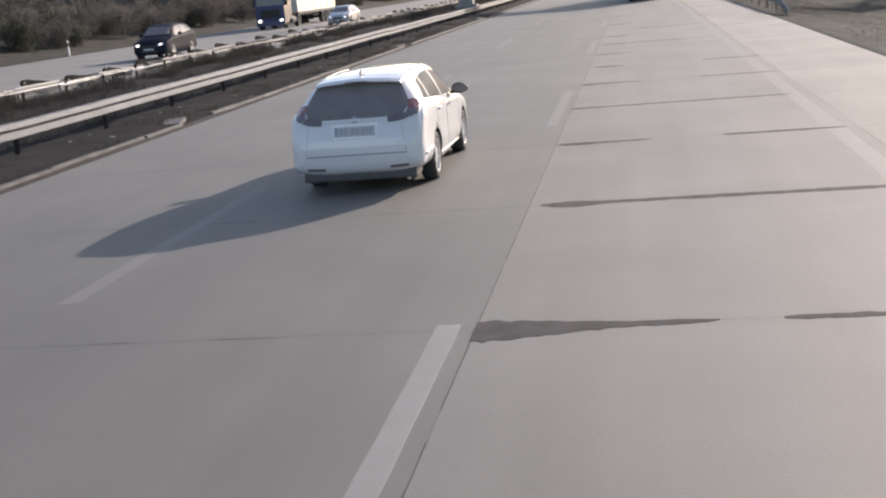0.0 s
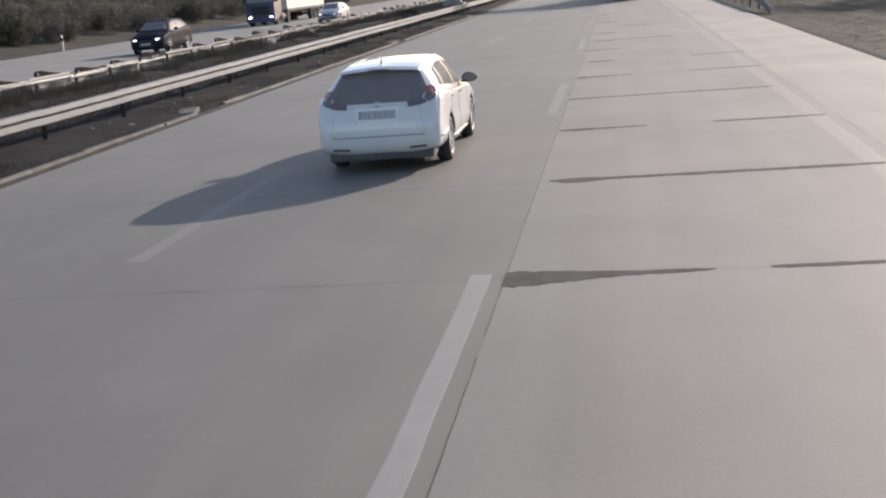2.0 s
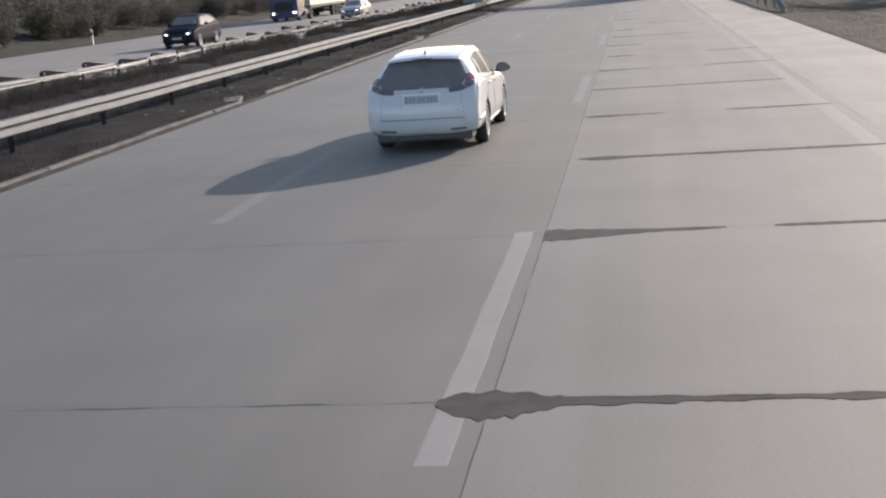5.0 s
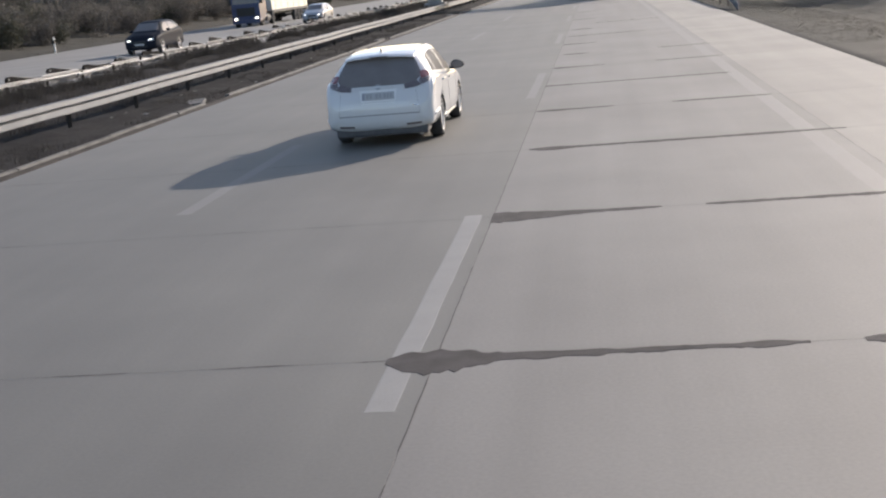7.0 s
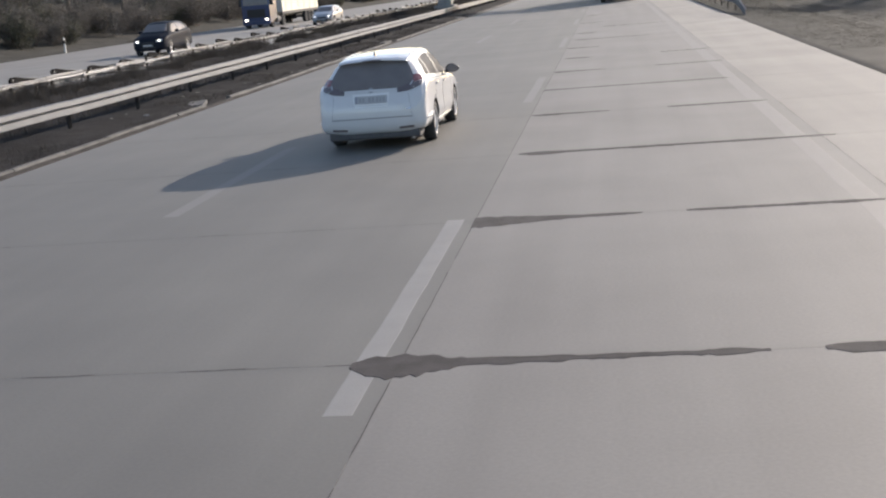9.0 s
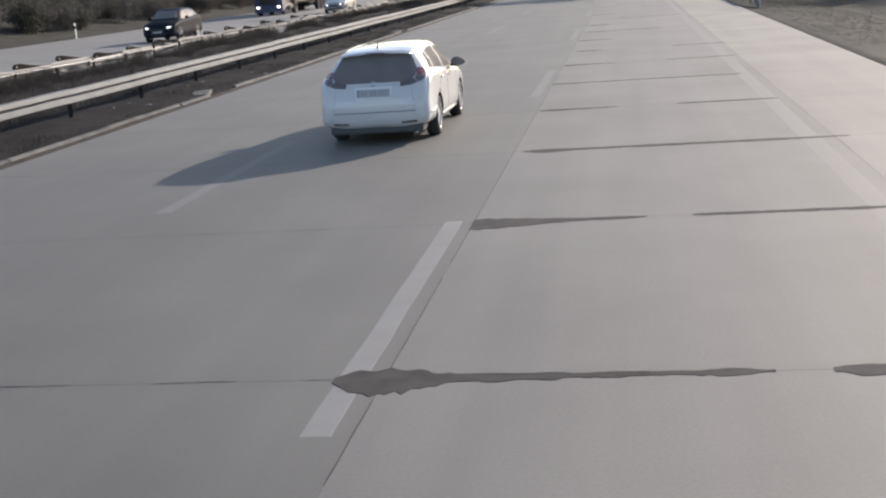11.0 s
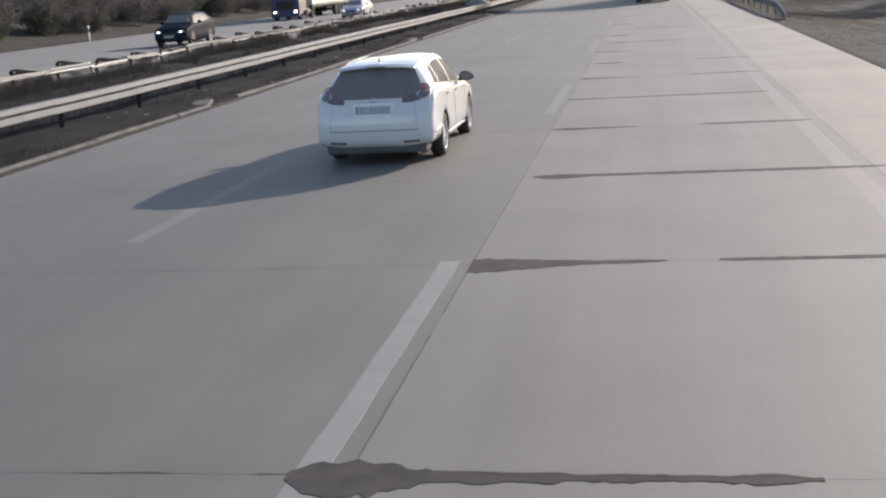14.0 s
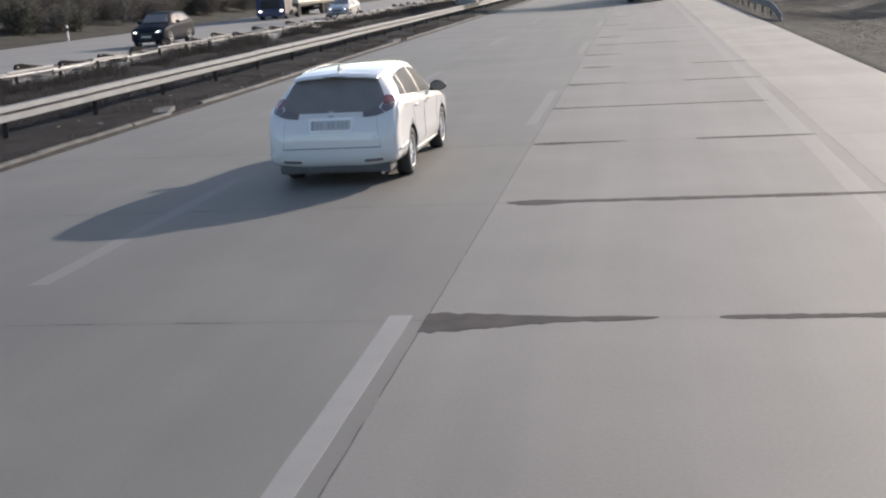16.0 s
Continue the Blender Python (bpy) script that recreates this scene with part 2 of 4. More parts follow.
def lathe_x(profile, seg=32):
    """Turns an (x, r) outline about the x axis."""
    verts, faces, n = [], [], len(profile)
    for s in range(seg):
        a = 2 * math.pi * s / seg
        verts += [(x, r * math.cos(a), r * math.sin(a)) for x, r in profile]
    for s in range(seg):
        t = (s + 1) % seg
        faces += [(s * n + i, s * n + i + 1, t * n + i + 1, t * n + i) for i in range(n - 1)]
    return verts, faces


# ---- the setting: ground, carriageways, median ----
KERB_X, JOINT_R, SHOULDER_JOINT, PAVE_END = -6.02, 2.27, 6.66, 9.2
FAR_NEAR_EDGE, FAR_EDGE = -14.1, -32.6
SLAB, JOINT_Y = 4.85, -1.40
Y_END = 1400.0


def ground_height(x, y):
    if x < FAR_EDGE:
        d = FAR_EDGE - x
        h = -0.12 + 0.02 * d + 2.6 * min(max((d - 3) / 14, 0), 1) ** 1.3 + 0.05 * min(d, 60)
    elif x < KERB_X and x > FAR_NEAR_EDGE:
        h = -0.03 + 0.10 * math.sin(math.pi * (KERB_X - x) / (KERB_X - FAR_NEAR_EDGE)) + 0.26 * math.exp(-((x + 12.3) / 0.9) ** 2)
    elif x > PAVE_END:
        d = x - PAVE_END
        h = -0.03 - 0.5 * min(max((d - 1.5) / 3.5, 0), 1) + 1.6 * min(max((d - 7) / 12, 0), 1)
    else:
        return -0.16
    rough = 0.15 if x > PAVE_END else 1.0
    return h + rough * 0.05 * noise.noise((x * 0.6, y * 0.35, 3)) + rough * 0.025 * noise.noise((x * 2.1, y * 1.7, 7))


xs = [-900, -400, -200, -120, -90, -75, -65] + [-60 + 1.5 * i for i in range(18)] + [FAR_EDGE - 0.5, FAR_EDGE - 0.02, FAR_EDGE + 0.1, -24, FAR_NEAR_EDGE - 0.1, FAR_NEAR_EDGE + 0.02]
xs += [-13.7 + 0.4 * i for i in range(18)] + [KERB_X - 0.3, KERB_X - 0.02, KERB_X + 0.05, 0, PAVE_END - 0.05, PAVE_END + 0.02] + [PAVE_END + 0.4 * i for i in range(1, 30)] + [24, 30, 40, 60, 100, 200, 400, 900]
xs = sorted(set(round(x, 3) for x in xs))
ys = [-300, -120, -60] + [-30 + 0.8 * i for i in range(200)] + [132 + 6 * i for i in range(20)] + [260, 320, 420, 600, 900, Y_END, 3000]
gv = [(x, y, ground_height(x, y)) for y in ys for x in xs]
nx = len(xs)
gf = [(j * nx + i, j * nx + i + 1, (j + 1) * nx + i + 1, (j + 1) * nx + i) for j in range(len(ys) - 1) for i in range(nx - 1)]
ground = mesh_part("ground", gv, gf, "ground", smooth=True)
tagged(ground, "dull grass and bare soil verges beside the motorway", "ground", kind="structure")

# median soil, darker than the verges
mx = [KERB_X - 0.2 - 0.38 * i for i in range(21)]
my = [-20 + 0.8 * i for i in range(190)] + [140 + 8 * i for i in range(30)] + [500, 800, Y_END]
mv = [(x, y, ground_height(x, y) + 0.02 + 0.04 * noise.noise((x * 1.4, y * 1.1, 20)) + (0.03 if i % 20 else -0.02)) for y in my for i, x in enumerate(mx)]
mf = [(j * 21 + i, (j + 1) * 21 + i, (j + 1) * 21 + i + 1, j * 21 + i + 1) for j in range(len(my) - 1) for i in range(20)]
median = mesh_part("median_ground", mv, mf, "earth", smooth=True)
tagged(median, "dark bare soil of the median between the guardrails", "ground", kind="structure")

road = thing("road", "pale worn concrete motorway carriageway of three lanes and shoulder", "road", kind="structure")
part("joint_bed", boxes((KERB_X + 0.02, PAVE_END - 0.02, -40, Y_END, -0.3, -0.0012)), "joint", road, "dark filler in the slab joints")

columns = [(KERB_X, JOINT_R, "slab"), (JOINT_R, SHOULDER_JOINT, "new_slab"), (SHOULDER_JOINT, PAVE_END, "shoulder")]
first, last = -5, 22
joint_gap = {KERB_X: 0.005, JOINT_R: 0.003, SHOULDER_JOINT: 0.0015, PAVE_END: 0.005}


def chamfered(x0, x1, y0, y1, z0, z1, c):
    """A slab with a chamfer round its top."""
    v = [(x0, y0, z0), (x1, y0, z0), (x1, y1, z0), (x0, y1, z0), (x0, y0, z1 - c), (x1, y0, z1 - c), (x1, y1, z1 - c), (x0, y1, z1 - c),
         (x0 + c, y0 + c, z1), (x1 - c, y0 + c, z1), (x1 - c, y1 - c, z1), (x0 + c, y1 - c, z1)]
    f = [(0, 1, 5, 4), (1, 2, 6, 5), (2, 3, 7, 6), (3, 0, 4, 7), (4, 5, 9, 8), (5, 6, 10, 9), (6, 7, 11, 10), (7, 4, 8, 11), (8, 9, 10, 11)]
    return v, f


for x0, x1, mat in columns:
    CROSS = 0.0015
    v, f = chamfered(x0 + joint_gap[x0], x1 - joint_gap[x1], CROSS, SLAB - CROSS, -0.2, 0, 0.0004)
    me = bpy.data.meshes.new("slab")
    me.from_pydata(v, [], f)
    me.materials.append(M[mat])
    for k in range(first, last):
        ob = new("slab", me)
        ob.parent = road
        ob.location = (0, JOINT_Y + k * SLAB, 0)
    bm = bmesh.new()
    rv, rf = [], []
    for k in list(range(-9, first)) + list(range(last, 140)):
        v, f = chamfered(x0 + joint_gap[x0], x1 - joint_gap[x1], JOINT_Y + k * SLAB + CROSS, JOINT_Y + (k + 1) * SLAB - CROSS, -0.2, 0, 0.0004)
        rf += [tuple(i + len(rv) for i in q) for q in f]
        rv += v
    ob = mesh_part("far_slabs", rv, rf, mat, road)
    ob["kind"] = "stuff"


# ---- markings, repairs, kerb ----
def marking(x, y0, y1, width, rng):
    """A worn stroke of road paint with a ragged edge."""
    n = max(4, int((y1 - y0) / 0.45))
    left = [(x - width / 2 + rng.uniform(-0.006, 0.006), y0 + (y1 - y0) * i / n) for i in range(n + 1)]
    right = [(x + width / 2 + rng.uniform(-0.006, 0.006), y0 + (y1 - y0) * i / n) for i in range(n + 1)]
    v = [(a, b, 0.001) for a, b in left] + [(a, b, 0.001) for a, b in right]
    v += [(a - 0.02, b, -0.001) for a, b in left] + [(a + 0.02, b, -0.001) for a, b in right]
    m = n + 1
    f = [(i, m + i, m + i + 1, i + 1) for i in range(n)]
    f += [(i, i + 1, 2 * m + i + 1, 2 * m + i) for i in range(n)] + [(m + i, 3 * m + i, 3 * m + i + 1, m + i + 1) for i in range(n)]
    return v, f


rng = random.Random(4)
for line_x, start in ((JOINT_R - 0.22, -12.1), (-1.64, -4.9)):
    for k in range(-1, 8):
        y0 = start + 18 * k
        v, f = marking(line_x, y0, y0 + 6, 0.17, rng)
        # all dashes but one take the glare-greyed paint
        mesh_part("lane_dash", v, f, "marking" if line_x > 0 and k == 0 else "faint", road, "worn white lane dash")
for k in range(-2, 16):
    v, f = marking(6.33, k * 12.0, k * 12.0 + 11.98, 0.24, rng)
    mesh_part("edge_line", v, f, "edge_paint", road, "faded white edge line")


def repair(x0, x1, y, blob, thin, seed, flare=0.9, cut=False):
    """A dark asphalt repair laid along a joint: a ragged strip, wider at its left end."""
    r = random.Random(seed)
    n = max(8, int((x1 - x0) / 0.05))
    top, low = [], []
    for i in range(n + 1):
        x = x0 + (x1 - x0) * i / n
        d = x - x0
        w = thin * (0.8 + 0.5 * noise.noise((x * 0.9, seed * 3.1, 0)) + 0.35 * noise.noise((x * 4.3, seed * 1.7, 0))) + blob * math.exp(-((d - (0.1 if cut else 0.36) * flare) / ((0.7 if cut else 0.42) * flare)) ** 2)
        end = min(1.0, 1.0 if cut else 0.35 + d / 0.22, (x1 - x) / 0.3 + 0.25)
        w = max(0.012, w * end)
        rag = 0.05 + w
        wave = 0.09 * noise.noise((x * 3, seed, 5)) + 0.16 * noise.noise((x * 15, seed, 6))
        top.append((x, y + w * 0.38 + rag * 0.14 * noise.noise((x * 9, seed, 2)) + r.uniform(-0.008, 0.008)))
        low.append((x, y - w * 0.62 + rag * wave + r.uniform(-0.014, 0.014)))
    v = [(a, b, 0.0035) for a, b in top] + [(a, b, 0.0035) for a, b in low] + [(a, b + 0.012, -0.001) for a, b in top] + [(a, b - 0.012, -0.001) for a, b in low]
    m = n + 1
    f = [(i, m + i, m + i + 1, i + 1) for i in range(n)]
    f += [(i, i + 1, 2 * m + i + 1, 2 * m + i) for i in range(n)] + [(m + i, 3 * m + i, 3 * m + i + 1, m + i + 1) for i in range(n)]
    f += [(0, 2 * m, 3 * m, m), (n, m + n, 3 * m + n, 2 * m + n)]
    ob = mesh_part("asphalt_repair", v, f, "patch", road, "dark ragged asphalt repair along a slab joint")
    # an open crack along its upper rim
    a, b = sorted((r.randrange(n // 5), n - 1 - r.randrange(max(1, n // 3))))
    rim = top[a:b + 1]
    k = len(rim)
    if k > 4:
        wide = [0.004 + 0.014 * max(0.0, noise.noise((p[0] * 2.1, seed, 9)) + 0.2) for p in rim]
        cv = [(p[0], p[1] + 0.004, 0.005) for p in rim] + [(p[0], p[1] - h - 0.004, 0.005) for p, h in zip(rim, wide)]
        mesh_part("crack", cv, [(q, k + q, k + q + 1, q + 1) for q in range(k - 1)], "joint", ob, "thin dark crack")
    return ob


def jy(k):
    return JOINT_Y + SLAB * k


for k, x0, x1, blob, thin, cut in (
        (-3, 2.1, 6.2, 0.3, 0.2, False), (-2, 1.93, 4.75, 0.30, 0.20, False), (-2, 5.1, 6.7, 0.0, 0.26, False), (-1, 2.26, 4.05, 0.40, 0.13, True), (-1, 4.5, 6.5, 0.0, 0.13, False),
        (0, 2.4, 6.85, 0.16, 0.17, False), (1, 2.3, 3.7, 0.16, 0.12, False), (1, 4.75, 6.5, 0.0, 0.14, False), (2, 2.27, 6.3, 0.10, 0.13, True), (3, 2.3, 3.6, 0.16, 0.14, True), (3, 4.9, 6.6, 0.0, 0.12, False)):
    repair(x0, x1, jy(k), blob, thin, k * 7 + int(x0 * 10), cut=cut)
for k, x0, x1, blob, thin, cut in (
        (4, 2.4, 3.2, 0.16, 0.16, False), (4, 5.2, 6.7, 0.0, 0.14, False), (5, 2.3, 3.4, 0.14, 0.15, True), (6, 2.4, 5.2, 0.14, 0.13, False), (7, 2.4, 3.2, 0.2, 0.15, False), (8, 3.4, 6.4, 0.0, 0.13, False),
        (9, 2.3, 3.4, 0.2, 0.15, True), (11, 2.4, 3.3, 0.2, 0.15, False)):
    repair(x0, x1, jy(k), blob, thin, k * 7 + int(x0 * 10), cut=cut)

# tar poured into the long joints
for x in (JOINT_R, SHOULDER_JOINT):
    y = -22.0
    while y < 90:
        run = rng.uniform(1.2, 4.0)
        n = int(run / 0.12) + 2
        ys = [y + run * i / n for i in range(n + 1)]
        half = [0.0055 * (0.6 + 0.5 * rng.random()) * (0.3 if i in (0, n) else 1) for i in range(n + 1)]
        v = [(x - h + 0.002 * math.sin(b * 9), b, 0.0015) for h, b in zip(half, ys)] + [(x + h + 0.002 * math.sin(b * 9), b, 0.0015) for h, b in zip(half, ys)]
        mesh_part("joint_seal", v, [(i, n + 1 + i, n + 2 + i, i + 1) for i in range(n)], "seal", road)
        y += run + (rng.uniform(0.05, 0.5) if rng.random() < 0.35 else 0.0) + (rng.uniform(1.5, 6.0) if x > 5 else 0.0)
# broken bits of filler along the cross joints of the other lanes
for k in range(-3, 12):
    x = KERB_X + 0.4
    while x < JOINT_R - 0.5:
        run = rng.uniform(0.15, 0.7)
        if rng.random() < 0.45:
            n = int(run / 0.06) + 2
            xs_ = [x + run * i / n for i in range(n + 1)]
            half = [0.010 * (0.4 + rng.random()) * (0.2 if i in (0, n) else 1) for i in range(n + 1)]
            v = [(a, jy(k) - h + 0.006 * math.sin(a * 7), 0.0015) for h, a in zip(half, xs_)] + [(a, jy(k) + h + 0.006 * math.sin(a * 7), 0.0015) for h, a in zip(half, xs_)]
            mesh_part("joint_seal", v, [(i, i + 1, n + 2 + i, n + 1 + i) for i in range(n)], "seal", road)
        x += run + rng.uniform(0.1, 0.9)
# kerb stones along the median
kerb = thing("kerb", "low grey concrete kerb, chipped, along the median soil", "kerb", kind="structure")
profile = [(KERB_X - 0.24, -0.15), (KERB_X - 0.11, -0.15), (KERB_X - 0.105, 0.06), (KERB_X - 0.125, 0.085), (KERB_X - 0.15, 0.095), (KERB_X - 0.21, 0.095), (KERB_X - 0.24, 0.075)]
v, f = sweep_y(profile, [0.003, 1.0, 1.996])
kerb_mesh = bpy.data.meshes.new("kerb_stone")
kerb_mesh.from_pydata(v, [], f)
kerb_mesh.materials.append(M["kerb"])
for k in range(48):
    if k in (9, 22, 37):
        continue
    ob = new("kerb_stone", kerb_mesh)
    ob.parent = kerb
    tilt = rng.uniform(-0.012, 0.012) * (3 if k in (8, 10, 21, 23, 36, 38) else 1)
    ob.matrix_basis = pose(rng.uniform(-0.015, 0.015), -8 + 2 * k, rng.uniform(-0.012, 0.006), 0, 0, 0) @ Matrix.Rotation(tilt * 0.3, 4, "Z")
for y, x, turn in ((10.7, -6.62, 12), (37.0, -6.6, -8), (66.5, -6.65, 9)):
    drain = thing("gutter_slab", "flat grey concrete gutter slab lying askew in the soil", "slab", pose(x, y, ground_height(x, y) + 0.035, 2, -3, turn), group="gutter slabs")
    part("slab_body", boxes((-0.22, 0.22, -0.5, 0.5, -0.05, 0.05), bevel=0.012), "kerb", drain)
# dirt washed into the gutter against the kerb stones
dirt_y = [-8 + 0.25 * i for i in range(400)] + [92 + 6 * i for i in range(30)] + [300, 700, Y_END]
dirt_v = []
for y in dirt_y:
    edge = KERB_X - 0.004 + 0.035 * noise.noise((1.0, y * 0.9, 4)) + 0.02 * noise.noise((2.0, y * 3.1, 9))
    high = 0.045 + 0.02 * noise.noise((5.0, y * 0.7, 2))
    dirt_v += [(KERB_X - 0.12, y, -0.05), (KERB_X - 0.12, y, high), (KERB_X - 0.06, y, high * 0.6), (edge, y, 0.003), (edge, y, -0.05)]
dirt_f = [(5 * j + i, 5 * j + (i + 1) % 5, 5 * (j + 1) + (i + 1) % 5, 5 * (j + 1) + i) for j in range(len(dirt_y) - 1) for i in range(5)]
gutter = mesh_part("gutter_dirt", dirt_v, dirt_f, "gutter_dirt", smooth=False)
tagged(gutter, "dark brown dirt washed against the kerb stones", "dirt", kind="stuff")
v, f = sweep_y(profile, [88, 300, Y_END])
tagged(mesh_part("far_kerb", v, f, "kerb", kerb), kind="stuff")

# ---- guardrails ----
def tube(bm, a, b, r0, r1, seg=8):
    """A tapered rod from a to b."""
    a, b = Vector(a), Vector(b)
    d = b - a
    q = d.to_track_quat("Z", "Y").to_matrix()
    rings = []
    for p, r in ((a, r0), (b, r1)):
        rings.append([bm.verts.new(p + q @ Vector((r * math.cos(2 * math.pi * k / seg), r * math.sin(2 * math.pi * k / seg), 0))) for k in range(seg)])
    for k in range(seg):
        bm.faces.new((rings[0][k], rings[0][(k + 1) % seg], rings[1][(k + 1) % seg], rings[1][k]))
    bm.faces.new(rings[0][::-1]), bm.faces.new(rings[1])


W = [(0.0, 0.31), (0.040, 0.304), (0.062, 0.288), (0.082, 0.200), (0.076, 0.184), (0.016, 0.172), (0.016, 0.146), (0.066, 0.136), (0.088, 0.022), (0.078, 0.006), (0.030, 0.002), (0.0, 0.0)]


def beam_profile(face, x, z):
    outer = [(x + face * a, z + b) for a, b in W]
    inner = [(x + face * (a - 0.006), z + b) for a, b in W[::-1]]
    return outer + inner


RAIL_X, RAIL_Z = -8.01, 0.385
near_rail = thing("guardrail", "galvanised steel W-beam guardrail on posts along the median", "guardrail")
far_rail = thing("guardrail", "galvanised steel guardrail seen from behind, with spacer brackets", "guardrail")


def run_rail(parent, face, x, z, y0, count, post_gap, bracket, steel="zinc"):
    v, f = sweep_y(beam_profile(face, x, z), [0, 2.0, 4.32])
    beam = bpy.data.meshes.new("rail_beam")
    beam.from_pydata(v, [], f)
    beam.materials.append(M[steel])
    for k in range(count):
        ob = new("rail_beam", beam)
        ob.parent = parent
        ob.matrix_basis = pose(face * 0.004 * (k % 2), y0 + 4 * k, rng.uniform(-0.008, 0.008))
    # C-shaped post behind the beam
    px = x - face * 0.012
    c = [(px, -0.05), (px - face * 0.055, -0.05), (px - face * 0.055, 0.05), (px, 0.05), (px, 0.044), (px - face * 0.049, 0.044), (px - face * 0.049, -0.044), (px, -0.044)]
    pv = [(a, b, -0.3) for a, b in c] + [(a, b, z + 0.27) for a, b in c]
    pf = [(i, (i + 1) % 8, 8 + (i + 1) % 8, 8 + i) for i in range(8)] + [tuple(range(8))[::-1], tuple(range(8, 16))]
    post = bpy.data.meshes.new("rail_post")
    post.from_pydata(pv, [], pf)
    # this dark brown paints shade onto the posts
    post.materials.append(M["shaded_post"])
    bm = bmesh.new()
    if bracket:
        # a strip along the back of the posts, and on it a dark tapering bracket with a bright rim
        box(bm, px + 0.42, px + 0.50, -1.325, 1.325, z + 0.270, z + 0.335, 0.012)
        side_view = [(-0.80, 0.340), (0.84, 0.340), (0.84, 0.356), (0.1, 0.425), (-0.50, 0.500), (-0.74, 0.492), (-0.86, 0.415)]
        chain = side_view[2:6]
        low = [bm.verts.new((px + 0.43, y, z + h + 0.016)) for y, h in chain]
        high = [bm.verts.new((px + 0.45, y, z + h + 0.016)) for y, h in chain]
        under = [bm.verts.new((px + 0.43, y, z + h)) for y, h in chain] + [bm.verts.new((px + 0.45, y, z + h)) for y, h in chain]
        for i in range(3):
            bm.faces.new((low[i], low[i + 1], high[i + 1], high[i]))
            bm.faces.new((high[i], high[i + 1], under[5 + i], under[4 + i]))
            bm.faces.new((under[i], under[i + 1], low[i + 1], low[i]))
        tube(bm, (px + 0.465, -0.68, z + 0.425), (px + 0.485, -0.68, z + 0.425), 0.030, 0.030, 10)
        wm = bmesh.new()
        back = [wm.verts.new((px + 0.41, y, z + h)) for y, h in side_view]
        front = [wm.verts.new((px + 0.465, y, z + h)) for y, h in side_view]
        wm.faces.new(back[::-1]), wm.faces.new(front)
        for i in range(7):
            wm.faces.new((back[i], back[(i + 1) % 7], front[(i + 1) % 7], front[i]))
        wedge = bpy.data.meshes.new("tapered_bracket")
        wm.to_mesh(wedge), wm.free()
        # the bracket's shade is painted in by this near-black steel
        wedge.materials.append(M["weathered"])
    else:
        box(bm, px - face * 0.01 - 0.05, px - face * 0.01 + 0.05, -0.03, 0.03, z + 0.1, z + 0.2, 0.006)
    strap = bpy.data.meshes.new("spacer_bracket" if bracket else "rail_clamp")
    bm.to_mesh(strap), bm.free()
    strap.materials.append(M[steel if bracket else "rust_zinc"])
    for k in range(int(count * 4 / post_gap)):
        y = y0 + 0.4 + post_gap * k
        for me in (post, strap, wedge) if bracket else (post, strap):
            ob = new(me.name.split(".")[0], me)
            ob.parent = parent
            ob.matrix_basis = pose(0, y, 0, rng.uniform(-1, 1), rng.uniform(-0.5, 0.5), 0)


run_rail(near_rail, 1, RAIL_X, RAIL_Z, -14, 32, 4.0, False)
run_rail(far_rail, -1, -13.45, 0.40, -2, 34, 2.6667, True, "lit_zinc")
for parent, face, x, z, y0 in ((near_rail, 1, RAIL_X, RAIL_Z, 114), (far_rail, -1, -13.45, 0.40, 134)):
    v, f = sweep_y(beam_profile(face, x, z), [y0, 300, 700, Y_END])
    tagged(mesh_part("far_rail_beam", v, f, "zinc", parent), kind="stuff")

# the guardrail that begins farther on along the hard shoulder
verge_rail = thing("guardrail", "galvanised steel guardrail beginning beside the hard shoulder", "guardrail")
run_rail(verge_rail, -1, PAVE_END + 0.75, 0.36, 44, 18, 4.0, False)
bm = bmesh.new()
end_profile = beam_profile(-1, 0.0, 0.0)
rings = [[bm.verts.new((PAVE_END + 0.75 + a, y, max(z + b, 0.02 - 0.3 * k + b * 0.4))) for a, b in end_profile] for k, (y, z) in enumerate(((44.0, 0.36), (41.5, 0.20), (39.0, -0.12)))]
for a, b in zip(rings, rings[1:]):
    for k in range(len(a)):
        bm.faces.new((a[k], a[(k + 1) % len(a)], b[(k + 1) % len(a)], b[k]))
bmesh.ops.recalc_face_normals(bm, faces=bm.faces[:])
part("end_ramp", bm, "zinc", verge_rail, "rail end sloping down into the ground")

# ---- the other carriageway ----
far_road = thing("far_carriageway", "pale concrete carriageway for oncoming traffic", "road", kind="structure")
v, f = sweep_y([(FAR_EDGE, -0.25), (FAR_NEAR_EDGE, -0.25), (FAR_NEAR_EDGE, 0.0), (FAR_NEAR_EDGE - 9, 0.03), (FAR_EDGE, 0.0)], [-60, 0, 60, 120, 250, Y_END])
mesh_part("pavement", v, f, "far_road", far_road)
for x, y0 in ((-18.4, 0), (-22.2, 5)):
    for k in range(0, 9):
        v, f = marking(x, y0 + 18 * k, y0 + 18 * k + 6, 0.17, rng)
        v = [(a, b, c + 0.022) for a, b, c in v]
        mesh_part("lane_dash", v, f, "marking", far_road, "worn white lane dash")
for x in (-14.9, -27.6):
    v, f = marking(x, 0, 200, 0.2, rng)
    mesh_part("edge_line", [(a, b, c + (0.005 if x > -20 else 0.014)) for a, b, c in v], f, "marking", far_road, "faded white edge line")


